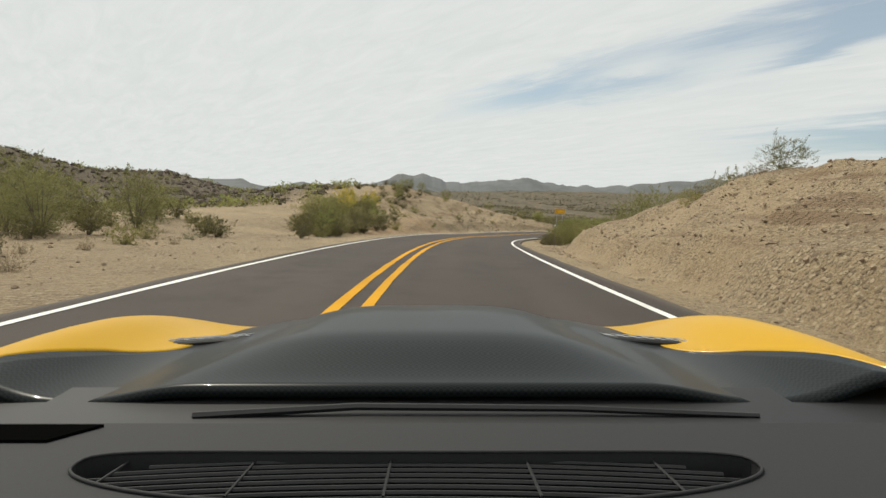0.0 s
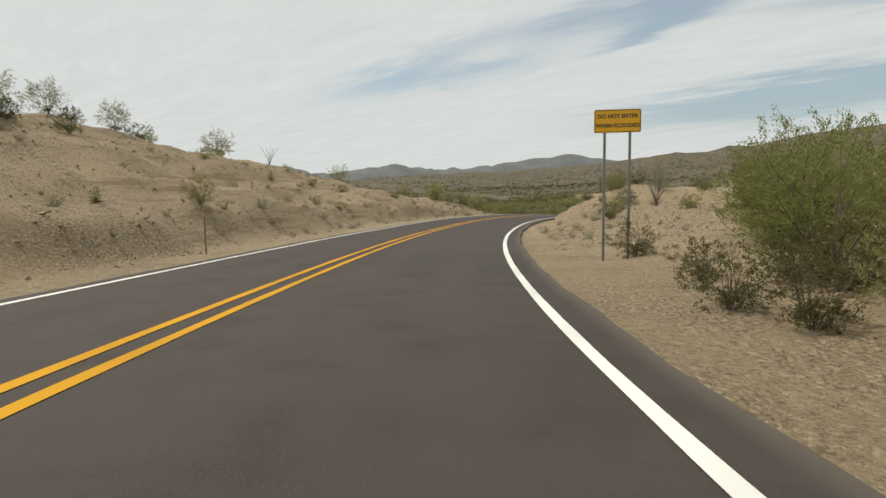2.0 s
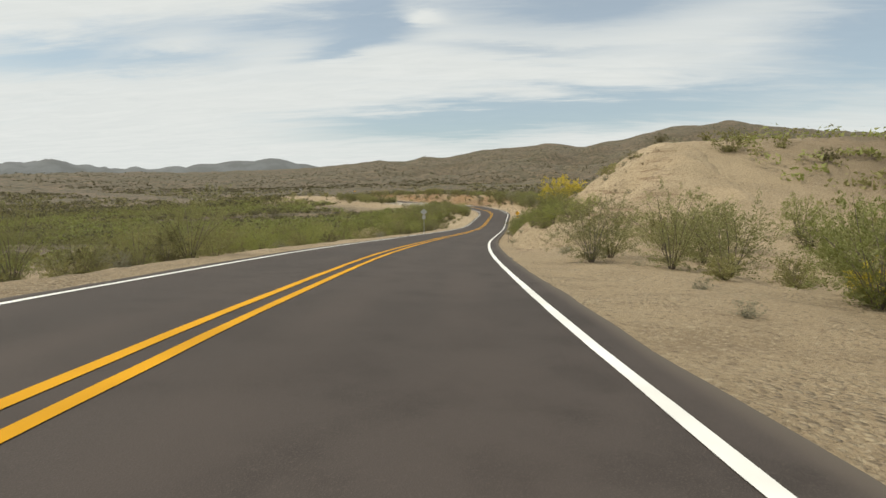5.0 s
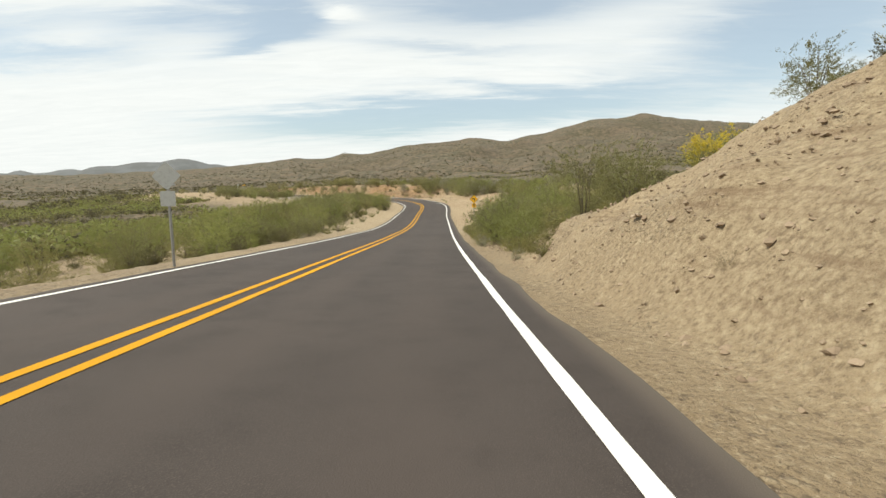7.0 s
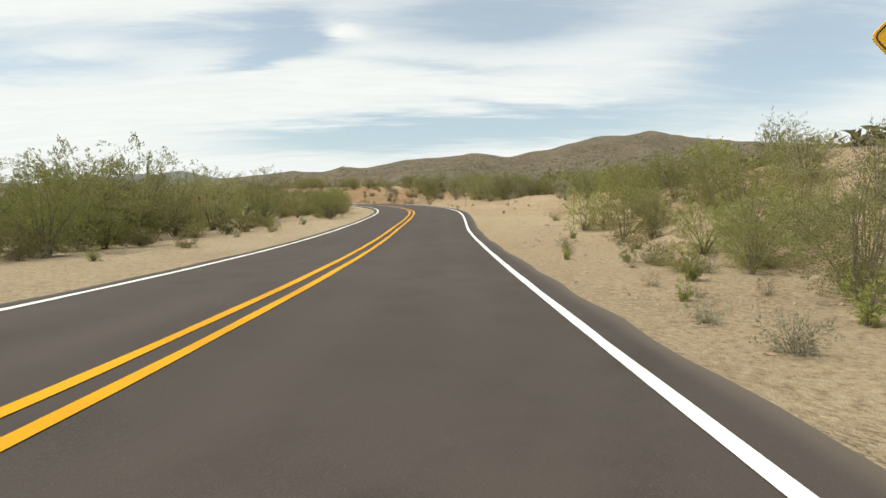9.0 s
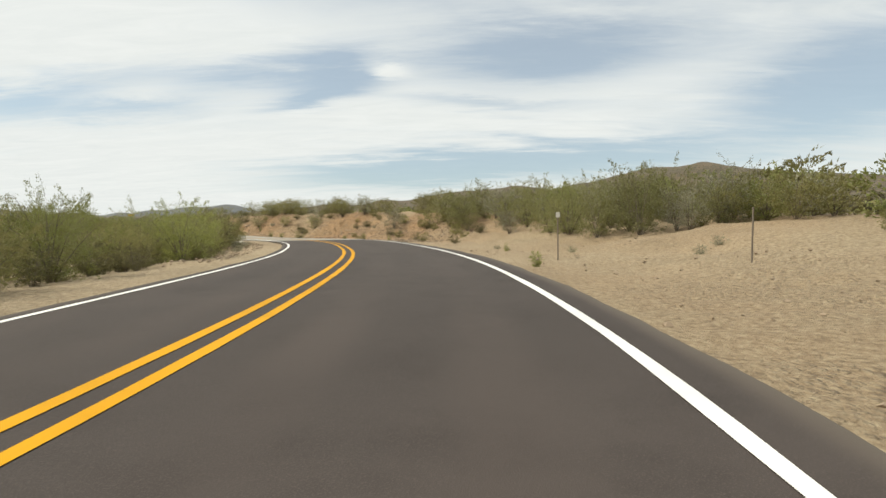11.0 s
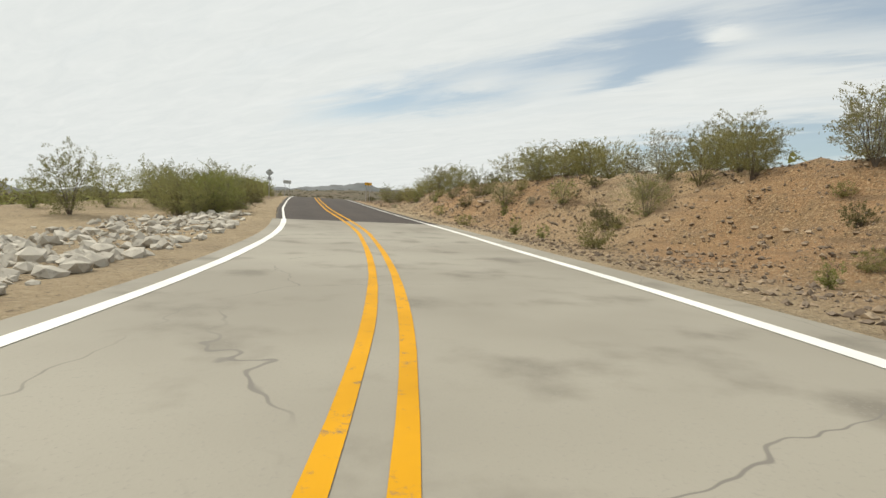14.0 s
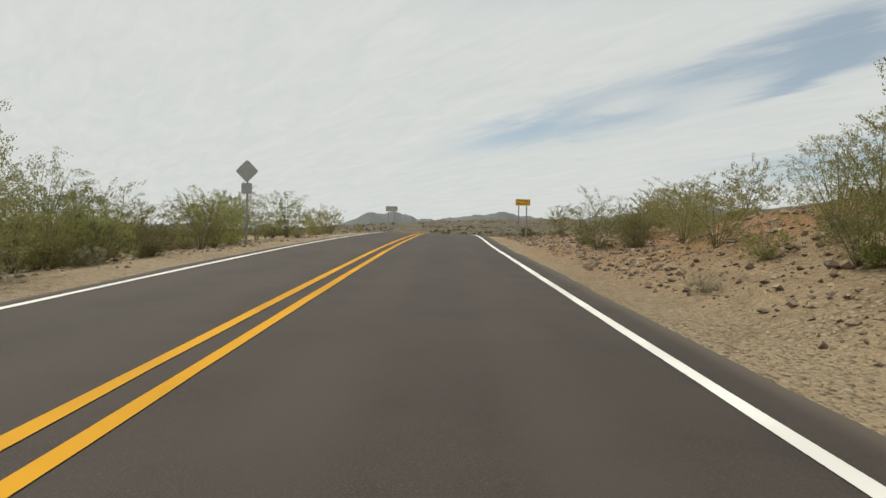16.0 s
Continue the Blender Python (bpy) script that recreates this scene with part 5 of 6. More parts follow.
slope_brush("valley_brush", 6000, -40, 80, 24, 210, 30, 1.15, 0.32, LEAF_OLIVE, "olive desert brush scattered over the valley", 22, -0.5)
slope_brush("valley_brush", 7000, -40, 90, 30, 230, 26, 1.2, 0.36, LEAF_SCRUB, "dark scrub scattered over the valley", 26, -0.7)
slope_brush("distant_brush", 15000, -60, 98, 150, 620, 11, 1.5, 0.75, LEAF_SCRUB, "dark distant desert brush on the slopes", 23, -0.4)
slope_brush("distant_brush", 9000, -60, 98, 150, 520, 11, 1.5, 0.70, LEAF_OLIVE, "olive distant desert brush on the slopes", 24, -0.6)
slope_brush("distant_brush", 12000, -30, 98, 480, 1250, 5, 2.0, 1.5, LEAF_SCRUB, "dark distant desert brush on the far hills", 25, -0.5)


# ---- loose stones ----
def pebble_field(name, count, s0, s1, d0, d1, lo, hi, mat, label, seed):
    rng = np.random.default_rng(seed)
    s, d = rng.uniform(s0, s1, count), rng.uniform(d0, d1, count)
    x, y = on_road(s, d)
    z = land(x, y)
    r = lo + (hi - lo) * rng.uniform(0, 1, count) ** 5
    base = np.array([(1, 0, 0), (-1, 0, 0), (0, 1, 0), (0, -1, 0), (0, 0, 0.8), (0, 0, -0.8), (0.6, 0.6, 0.45), (-0.6, -0.55, 0.45)])
    tri = np.array([(0, 6, 4), (6, 2, 4), (2, 1, 4), (1, 7, 4), (7, 3, 4), (3, 0, 4), (0, 2, 6), (1, 3, 7), (2, 0, 5), (1, 2, 5), (3, 1, 5), (0, 3, 5)])
    sc = rng.uniform(0.55, 1.2, (count, 1, 3)) * r[:, None, None]
    v = base[None] * sc * rng.uniform(0.8, 1.2, (count, 8, 1))
    a = rng.uniform(0, 6.28, count)
    ca, sa = np.cos(a)[:, None], np.sin(a)[:, None]
    v = np.stack([v[:, :, 0] * ca - v[:, :, 1] * sa, v[:, :, 0] * sa + v[:, :, 1] * ca, v[:, :, 2]], 2)
    v = v + np.stack([x, y, z + r * 0.15], 1)[:, None, :]
    f = (np.arange(count)[:, None, None] * 8 + tri[None]).reshape(-1, 3)
    tagged(new(name, mesh_of(name, v.reshape(-1, 3), f, mat)), label, "stones", kind="stuff")


STONES = "loose tan stones and gravel on the bank"
for i, (n, s0, s1, d0, d1, lo, hi) in enumerate(((9000, 34, 72, 5, 12.5, 0.02, 0.065), (7000, 100, 148, 5, 12.5, 0.02, 0.065), (11000, 180, 222, 4.8, 15, 0.02, 0.075), (11000, 300, 372, 5.2, 12.5, 0.022, 0.11), (8000, 76, 150, -15, -4.2, 0.02, 0.08), (2200, 228, 300, 4.4, 12, 0.012, 0.06), (1200, 34, 60, -12, -4, 0.012, 0.06), (1500, 280, 306, -7, -3.9, 0.018, 0.11), (1500, 326, 372, -6, -3.8, 0.015, 0.08))):
    pebble_field("gravel", n, s0, s1, d0, d1, lo, hi, STONE, STONES, 100 + i)

pebble_field("scree", 15000, 299, 372, 5.4, 13.5, 0.025, 0.10, SCREE, "grey-brown broken stone all over the red bank", 131)


def hill_stones(count, centre, reach, lo, hi, seed):
    """Dark boulders all over the rocky hill, thickest along its crest."""
    rng = np.random.default_rng(seed)
    x, y = centre[0] + rng.uniform(-1, 1, count) * reach, centre[1] + rng.uniform(-1, 1, count) * reach
    s2, d2, k = station(x, y)
    ok = (np.abs(d2) > 19) & (np.hypot(x - centre[0], y - centre[1]) < reach)
    x, y = x[ok], y[ok]
    n = len(x)
    r = lo + (hi - lo) * rng.uniform(0, 1, n) ** 3
    shape = np.array([(1, 0, 0), (-1, 0, 0), (0, 1, 0), (0, -1, 0), (0, 0, 0.9), (0, 0, -0.8), (0.6, 0.6, 0.5), (-0.6, -0.55, 0.5)])
    tri = np.array([(0, 6, 4), (6, 2, 4), (2, 1, 4), (1, 7, 4), (7, 3, 4), (3, 0, 4), (0, 2, 6), (1, 3, 7), (2, 0, 5), (1, 2, 5), (3, 1, 5), (0, 3, 5)])
    v = shape[None] * rng.uniform(0.55, 1.25, (n, 1, 3)) * r[:, None, None] * rng.uniform(0.75, 1.25, (n, 8, 1))
    a = rng.uniform(0, 6.28, n)
    ca, sa = np.cos(a)[:, None], np.sin(a)[:, None]
    v = np.stack([v[:, :, 0] * ca - v[:, :, 1] * sa, v[:, :, 0] * sa + v[:, :, 1] * ca, v[:, :, 2]], 2)
    v = v + np.stack([x, y, land(x, y, False) + r * 0.2], 1)[:, None, :]
    f = (np.arange(n)[:, None, None] * 8 + tri[None]).reshape(-1, 3)
    tagged(new("hill_stones", mesh_of("hill_stones", v.reshape(-1, 3), f, DARK_ROCK)), "dark weathered boulders all over the rocky hill", "stones", kind="stuff")


hill_stones(15000, (-60, 100), 62, 0.12, 0.55, 171)

pebble_field("riprap", 1500, 300.5, 327, -9.5, -4.3, 0.05, 0.24, ROCK, "smaller pale rocks between the boulders", 140)
# ---- signs, posts, rock apron ----
def box_mesh(name, sx, sy, sz, mat, bevel=0.004, at_z=0.0):
    bm = bmesh.new()
    bmesh.ops.create_cube(bm, size=1.0)
    bmesh.ops.scale(bm, vec=(sx, sy, sz), verts=bm.verts)
    if bevel:
        bmesh.ops.bevel(bm, geom=bm.edges[:], offset=bevel, segments=1, affect="EDGES")
    bmesh.ops.translate(bm, vec=(0, 0, at_z), verts=bm.verts)
    me = bpy.data.meshes.new(name)
    bm.to_mesh(me)
    bm.free()
    me.materials.append(mat)
    return me


def plate_mesh(name, outline, y0, y1, mat):
    """A flat plate with the given outline in x and z, from y0 to y1."""
    n = len(outline)
    verts = [(x, y0, z) for x, z in outline] + [(x, y1, z) for x, z in outline]
    faces = [tuple(range(n)), tuple(range(2 * n - 1, n - 1, -1))] + [(i, i + n, (i + 1) % n + n, (i + 1) % n) for i in range(n)]
    me = bpy.data.meshes.new(name)
    me.from_pydata(verts, [], faces)
    me.materials.append(mat)
    return me


def rounded(w, h, cz, r=0.04, turn=0.0):
    pts = []
    for sx, sz, a0 in ((1, 1, 0), (-1, 1, 90), (-1, -1, 180), (1, -1, 270)):
        for k in range(4):
            a = radians(a0 + 30 * k)
            pts.append((sx * (w / 2 - r) + r * math.cos(a), sz * (h / 2 - r) + r * math.sin(a)))
    c, s = math.cos(turn), math.sin(turn)
    return [(x * c - z * s, x * s + z * c + cz) for x, z in pts]


def frame_outline(w, h, cz, t, r, turn, y0, y1, mat, name):
    outer, inner = rounded(w, h, cz, r, turn), rounded(w - 2 * t, h - 2 * t, cz, max(r - t, 0.005), turn)
    n = len(outer)
    verts = [(x, y, z) for y in (y0, y1) for ring in (outer, inner) for x, z in ring]
    faces = []
    for i in range(n):
        j = (i + 1) % n
        faces += [(i, j, n + j, n + i), (2 * n + i, 3 * n + i, 3 * n + j, 2 * n + j), (i, 2 * n + i, 2 * n + j, j), (n + i, n + j, 3 * n + j, 3 * n + i)]
    me = bpy.data.meshes.new(name)
    me.from_pydata(verts, [], faces)
    me.materials.append(mat)
    return me


def text_mesh(words, size, x, z, y, mat, name="lettering"):
    cu = bpy.data.curves.new(name, "FONT")
    cu.body, cu.size, cu.align_x, cu.align_y = words, size, "CENTER", "CENTER"
    cu.extrude, cu.offset = 0.001, 0.004
    tmp = bpy.data.objects.new(name, cu)
    scene.collection.objects.link(tmp)
    me = bpy.data.meshes.new_from_object(tmp.evaluated_get(bpy.context.evaluated_depsgraph_get()))
    bpy.data.objects.remove(tmp)
    me.transform(Matrix.Translation((x, y, z)) @ Matrix.Rotation(radians(90), 4, "X"))
    me.materials.clear()
    me.materials.append(mat)
    return me


def post_mesh(h, name="post", w=0.032):
    """A steel channel post, sunk a little into the ground."""
    prof = [(-w, 0.0), (-w, 0.012), (-w * 0.45, 0.012), (-w * 0.4, 0.035), (w * 0.4, 0.035), (w * 0.45, 0.012), (w, 0.012), (w, 0.0), (w * 0.3, 0.0), (w * 0.28, 0.024), (-w * 0.28, 0.024), (-w * 0.3, 0.0)]
    n = len(prof)
    verts = [(x, y, z) for z in (-0.3, h) for x, y in prof]
    faces = [(i, (i + 1) % n, n + (i + 1) % n, n + i) for i in range(n)] + [tuple(range(n, 2 * n))]
    me = bpy.data.meshes.new(name)
    me.from_pydata(verts, [], faces)
    me.materials.append(GALV)
    return me


def facing(s, d, turn=0.0, lift=0.0):
    """Stand at a roadside place, the front turned to the traffic that comes along the road."""
    x, y = on_road(s, d)
    tx, ty = np.interp(s, RS, TX), np.interp(s, RS, TY)
    return pose(float(x), float(y), float(land([x], [y])[0]) + lift, 0, 0, math.degrees(math.atan2(ty, tx)) - 90 + turn)


def flood_sign(s, d, top, w, h, back=False, turn=0.0):
    """Two posts and one wide plate; x to the right, front towards -y."""
    label = "grey back of a wide road sign on two posts" if back else "yellow flood warning sign on two steel posts"
    thing = tagged(new("flood_sign"), label, "road sign", "flood signs")
    thing.matrix_basis = facing(s, d, turn)
    for x in (-w * 0.27, w * 0.27):
        ob = part_of("post", post_mesh(top - 0.05), thing)
        ob.location = (x, 0.006 if not back else -0.045, 0)
    cz = top - h / 2
    part_of("panel", plate_mesh("panel", rounded(w, h, cz, 0.04), -0.004, 0.004, SIGN_BACK if back else SIGN_YELLOW), thing)
    if not back:
        part_of("border", frame_outline(w - 0.03, h - 0.03, cz, 0.014, 0.035, 0, -0.0065, -0.005, SIGN_BLACK, "border"), thing, "black border")
        part_of("lettering", text_mesh("DO NOT ENTER", h * 0.235, 0, cz + h * 0.2, -0.006, SIGN_BLACK), thing, "black lettering")
        part_of("lettering", text_mesh("WHEN FLOODED", h * 0.235, 0, cz - h * 0.2, -0.006, SIGN_BLACK), thing, "black lettering")
    for x in (-w * 0.27, w * 0.27):
        for z in (cz - h * 0.3, cz + h * 0.3):
            ob = part_of("bolt", box_mesh("bolt", 0.022, 0.012, 0.022, GALV, 0.004), thing)
            ob.location = (x, -0.009, z)
    return thing


def bend_sign(s, d, centre, side, plaque, back=False, turn=0.0):
    label = "grey back of a diamond road sign with a plate below" if back else "yellow diamond bend sign with a speed plate below"
    thing = tagged(new("bend_sign"), label, "road sign", "bend signs")
    thing.matrix_basis = facing(s, d, turn)
    ob = part_of("post", post_mesh(centre + side * 0.45), thing)
    ob.location = (0, 0.006 if not back else -0.05, 0)
    face = SIGN_BACK if back else SIGN_YELLOW
    part_of("diamond", plate_mesh("diamond", rounded(side, side, centre, 0.05, radians(45)), -0.004, 0.004, face), thing)
    cz = centre - side * 0.707 - plaque * 0.53
    part_of("speed_plate", plate_mesh("speed_plate", rounded(plaque, plaque, cz, 0.03), -0.004, 0.004, face), thing)
    if not back:
        part_of("border", frame_outline(side - 0.03, side - 0.03, centre, 0.012, 0.045, radians(45), -0.0065, -0.005, SIGN_BLACK, "border"), thing, "black border")
        part_of("border", frame_outline(plaque - 0.02, plaque - 0.02, cz, 0.010, 0.025, 0, -0.0065, -0.005, SIGN_BLACK, "border"), thing, "black border")
        k = side
        arrow = [(0.19, -0.28), (0.19, 0.13), (-0.10, 0.13), (-0.10, 0.24), (-0.34, 0.065), (-0.10, -0.11), (-0.10, 0.0), (0.06, 0.0), (0.06, -0.28)]
        part_of("arrow", plate_mesh("arrow", [(x * k, z * k + centre) for x, z in reversed(arrow)], -0.0065, -0.005, SIGN_BLACK), thing, "black left-turn arrow")
        part_of("lettering", text_mesh("30", plaque * 0.62, 0, cz + plaque * 0.14, -0.006, SIGN_BLACK), thing, "black figures")
        part_of("lettering", text_mesh("MPH", plaque * 0.20, 0, cz - plaque * 0.31, -0.006, SIGN_BLACK), thing, "small black letters")
    return thing


def marker_post(s, d, h, plate, mat, w=0.10, name="marker_post", label="thin weathered roadside marker post with a pale plate"):
    thing = tagged(new(name), label, "post", "roadside marker posts")
    thing.matrix_basis = facing(s, d) @ pose(0, 0, 0, plant_rng.uniform(-2, 2), plant_rng.uniform(-2, 2), plant_rng.uniform(-8, 8))
    part_of("post", box_mesh("post", 0.036, 0.028, h + 0.3, POST_BROWN, 0.008, (h - 0.3) / 2), thing)
    if plate:
        ob = part_of("plate", plate_mesh("plate", rounded(w, plate, h - plate * 0.5, 0.01), -0.024, -0.019, mat), thing)
    return thing


flood_sign(97.2, 6.05, 3.50, 1.06, 0.53)
bend_sign(233.4, 5.55, 2.46, 0.50, 0.34)
bend_sign(203.2, -3.3, 2.04, 0.46, 0.34, back=True, turn=180)
bend_sign(348, -4.3, 2.25, 0.50, 0.33, back=True, turn=180)
flood_sign(362.5, 6.0, 2.35, 0.84, 0.36)
flood_sign(391, -3.4, 2.9, 1.2, 0.5, back=True, turn=180)
for s, d, h, p, m, w in ((68, 5.9, 1.35, 0.10, REFLECTOR, 0.10), (97, -3.95, 0.95, 0.0, REFLECTOR, 0.1), (136, -4.8, 1.3, 0.0, REFLECTOR, 0.1), (134, 5.4, 0.95, 0.10, REFLECTOR, 0.09), (190.5, 4.7, 0.85, 0.10, REFLECTOR, 0.10), (253.5, -9.0, 1.75, 0.14, RED_PAINT, 0.13), (257, 9.2, 1.6, 0.12, RED_PAINT, 0.11), (274, 9.0, 1.2, 0.0, REFLECTOR, 0.1), (278, 6.1, 1.38, 0.15, REFLECTOR, 0.12)):
    marker_post(s, d, h, p, m, w)


# rock apron below the ford, each boulder its own piece
def boulder_mesh(seed, mat=None):
    rng = random.Random(seed)
    bm = bmesh.new()
    bmesh.ops.create_icosphere(bm, subdivisions=1, radius=1.0)
    for v in bm.verts:
        v.co = Vector((v.co.x * rng.uniform(0.7, 1.15), v.co.y * rng.uniform(0.6, 1.05), v.co.z * rng.uniform(0.4, 0.75)))
    me = bpy.data.meshes.new("boulder")
    bm.to_mesh(me)
    bm.free()
    me.materials.append(mat or ROCK)
    return me


apron = tagged(new("rock_apron"), "apron of pale loose boulders below the concrete ford", "rocks")
ax, ay = on_road(314, -6.5)
apron.location = (float(ax), float(ay), float(land([ax], [ay])[0]))
boulders = [boulder_mesh(900 + i) for i in range(8)]
rock_rng = random.Random(31)
for i in range(300):
    s = rock_rng.uniform(303.5, 326)
    d = -4.05 - abs(rock_rng.gauss(0, 1.0)) * (1.4 + 2.0 * math.sin(max(0, min(1, (s - 300) / 24)) * math.pi))
    r = 0.09 + 0.21 * rock_rng.random() ** 2
    x, y = on_road(s, d)
    z = float(land([x], [y])[0]) + r * 0.22
    ob = new("boulder", boulders[i % 8])
    ob.parent = apron
    ob.matrix_basis = Matrix.Translation(-apron.location) @ pose(float(x), float(y), z, rock_rng.uniform(-25, 25), rock_rng.uniform(-25, 25), rock_rng.uniform(0, 360)) @ Matrix.Diagonal((r, r, r, 1))


# outcrop stones on the red bank and the knoll
def outcrop(s, d, size, seed):
    rng = random.Random(seed)
    thing = tagged(new("rock_outcrop"), "pale weathered rock ledge in the earth bank", "rock", "rock ledges")
    x, y = on_road(s, d)
    thing.matrix_basis = facing(s, d, rng.uniform(-20, 20))
    for k in range(5):
        ob = part_of("rock", boulder_mesh(seed * 10 + k, LEDGE), thing)
        r = size * rng.uniform(0.5, 1.0)
        ob.matrix_basis = pose(rng.uniform(-1, 1) * size, rng.uniform(-1.6, 1.6) * size, 0.1 * size * k, rng.uniform(-20, 20), rng.uniform(-20, 20), rng.uniform(0, 360)) @ Matrix.Diagonal((r, r * 1.4, r * 0.6, 1))


for i, (s, d, k) in enumerate(((328.5, 8.3, 0.24), (330.2, 8.7, 0.20), (206, 6.4, 0.09), (200, 6.0, 0.08), (128, 6.4, 0.22), (60, 7.0, 0.18), (160, 33, 0.9), (165, 36, 1.0), (172, 34, 0.8))):
    outcrop(s, d, k, 40 + i)

# ---- the car, standing where the drive begins ----
def make_carbon():
    m, n, l, b = material("clear-coated_carbon", (0.012, 0.014, 0.015), 0.35)
    ch = n.new("ShaderNodeTexChecker")
    ch.inputs["Scale"].default_value = 170
    ch.inputs["Color1"].default_value, ch.inputs["Color2"].default_value = (0.008, 0.010, 0.011, 1), (0.016, 0.019, 0.020, 1)
    co = n.new("ShaderNodeTexCoord")
    l.new(co.outputs["Object"], ch.inputs["Vector"])
    l.new(ch.outputs[0], b.inputs["Base Color"])
    b.inputs["Coat Weight"].default_value, b.inputs["Coat Roughness"].default_value = 0.12, 0.05
    b.inputs["Specular IOR Level"].default_value = 0.10
    return m


CARBON = make_carbon()
CAR_YELLOW, _, _, cy_b = material("yellow_car_paint", (0.52, 0.29, 0.0), 0.4)
cy_b.inputs["Specular IOR Level"].default_value = 0.2
cy_b.inputs["Coat Weight"].default_value, cy_b.inputs["Coat Roughness"].default_value = 0.12, 0.05
DASH = make_plain("dark_grey_dash_vinyl", (0.017, 0.017, 0.019), 0.8, 0.0, 260.0, 0.35)
BLACK_PLASTIC = make_plain("black_plastic", (0.012, 0.012, 0.013), 0.55, 0.0, 60.0, 0.3)
# dull black that paints the shade inside the vents
VENT_SHADE, _, _, vo_b = material("vent_shade_black", (0.003, 0.003, 0.003), 1.0)
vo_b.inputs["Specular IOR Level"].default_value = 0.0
CHROME = make_plain("bright_mesh_metal", (0.55, 0.55, 0.55), 0.25, 1.0)
TYRE = make_plain("tyre_rubber", (0.02, 0.02, 0.02), 0.85)

car = tagged(new("sports_car"), "yellow open sports car with glossy black carbon bonnet on the road", "car")
car.matrix_basis = pose(2.608, 2.805, -0.193, -1.36, -3.34, 0.73)


def bonnet_height(x, y):
    a = abs(x)
    z = 0.728 - 0.02 * (y - 0.8) - 0.16 * max(0.0, (y - 1.35) / 0.9) ** 2
    rise = float(smooth(np.float64(y), 0.88, 1.15))
    half = 0.40 + 0.16 * max(0.0, 1.35 - y)
    z += 0.046 * rise * max(0.0, 1 - (abs(x + 0.005) / half) ** 4) ** 1.3
    z -= 0.030 * float(smooth(np.float64(a), 0.40, 0.62))
    z += 0.070 * math.exp(-((a - 0.84) / 0.115) ** 2) * math.exp(-((y - 1.20) / 0.62) ** 2)
    if a > 0.86:
        z -= 1.6 * (a - 0.86) ** 1.5
    return z


def skin(name, mat, x_of, y0, y1, nx, ny, label=""):
    """A panel of the front body with a folded rim; x_of gives its two side edges at y."""
    top, verts, faces = [], [], []
    for j in range(ny):
        y = y0 + (y1 - y0) * j / (ny - 1)
        xa, xb = x_of(y)
        for i in range(nx):
            x = xa + (xb - xa) * i / (nx - 1)
            verts.append((x, y, bonnet_height(x, y)))
    n = len(verts)
    verts += [(x, y, z - 0.018) for x, y, z in verts]
    for j in range(ny - 1):
        for i in range(nx - 1):
            a = j * nx + i
            faces.append((a, a + 1, a + nx + 1, a + nx))
            faces.append((n + a, n + a + nx, n + a + nx + 1, n + a + 1))
    rim = [i for i in range(nx)] + [j * nx + nx - 1 for j in range(1, ny)] + [(ny - 1) * nx + i for i in range(nx - 2, -1, -1)] + [j * nx for j in range(ny - 2, 0, -1)]
    for k in range(len(rim)):
        a, b = rim[k], rim[(k + 1) % len(rim)]
        faces.append((b, a, n + a, n + b))
    return part_of(name, mesh_of(name, verts, faces, mat, False), car, label)


def seam(y):
    """Where the bonnet ends and the fender begins."""
    return float(np.interp(y, (0.6, 0.98, 1.16, 1.28, 1.5, 2.2), (0.93, 0.815, 0.73, 0.62, 0.57, 0.58)))


skin("bonnet", CARBON, lambda y: (-seam(y) + 0.004, seam(y) - 0.004), 0.87, 2.15, 61, 46, "glossy black carbon bonnet with a raised middle")
skin("fender", CAR_YELLOW, lambda y: (-0.97, -seam(y)), 0.62, 2.15, 18, 46, "glossy yellow fender")
skin("fender", CAR_YELLOW, lambda y: (seam(y), 0.97), 0.62, 2.15, 18, 46, "glossy yellow fender")

for side in (-1, 1):
    # bonnet vents: a dark slot with a honeycomb strip
    vent = part_of("bonnet_vent", box_mesh("bonnet_vent", 0.25, 0.06, 0.012, BLACK_PLASTIC, 0.004), car, "black vent slot with bright honeycomb mesh")
    vx, vy = side * 0.575, 1.36
    vent.matrix_basis = pose(vx, vy, bonnet_height(vx, vy) + 0.004, 0, side * 4, 0)
    paths = []
    for row in (0, 1):
        pts = [(-0.115 + 0.0082 * k, -0.018 + 0.016 * row + 0.0045 * (1 if (k + row) % 4 in (1, 2) else -1), 0.010) for k in range(29)]
        paths.append((np.array(pts), 0.0016, 0.0016))
    v, f = tubes(paths, 5)
    part_of("mesh_strip", mesh_of("mesh_strip", v, f, CHROME), vent)


def slab(name, outline, z0, z1, mat, parent, label=""):
    n = len(outline)
    verts = [(x, y, z1 if isinstance(z1, float) else z1(x, y)) for x, y in outline] + [(x, y, z0) for x, y in outline]
    faces = [tuple(range(n)), tuple(range(2 * n - 1, n - 1, -1))] + [(i, i + n, (i + 1) % n + n, (i + 1) % n) for i in range(n)]
    return part_of(name, mesh_of(name, verts, faces, mat), parent, label)


# cowl, wiper and dashboard
slab("cowl", [(-0.9, 0.672), (0.9, 0.672), (0.9, 0.95), (-0.9, 0.95)], 0.62, 0.700, BLACK_PLASTIC, car)
v, f = tubes([(np.array([(-0.36, 0.80, 0.702), (-0.1, 0.815, 0.712), (0.25, 0.812, 0.710), (0.55, 0.80, 0.702)]), 0.007, 0.005)], 6)
part_of("wiper", mesh_of("wiper", v, f, BLACK_PLASTIC), car, "black wiper arm")


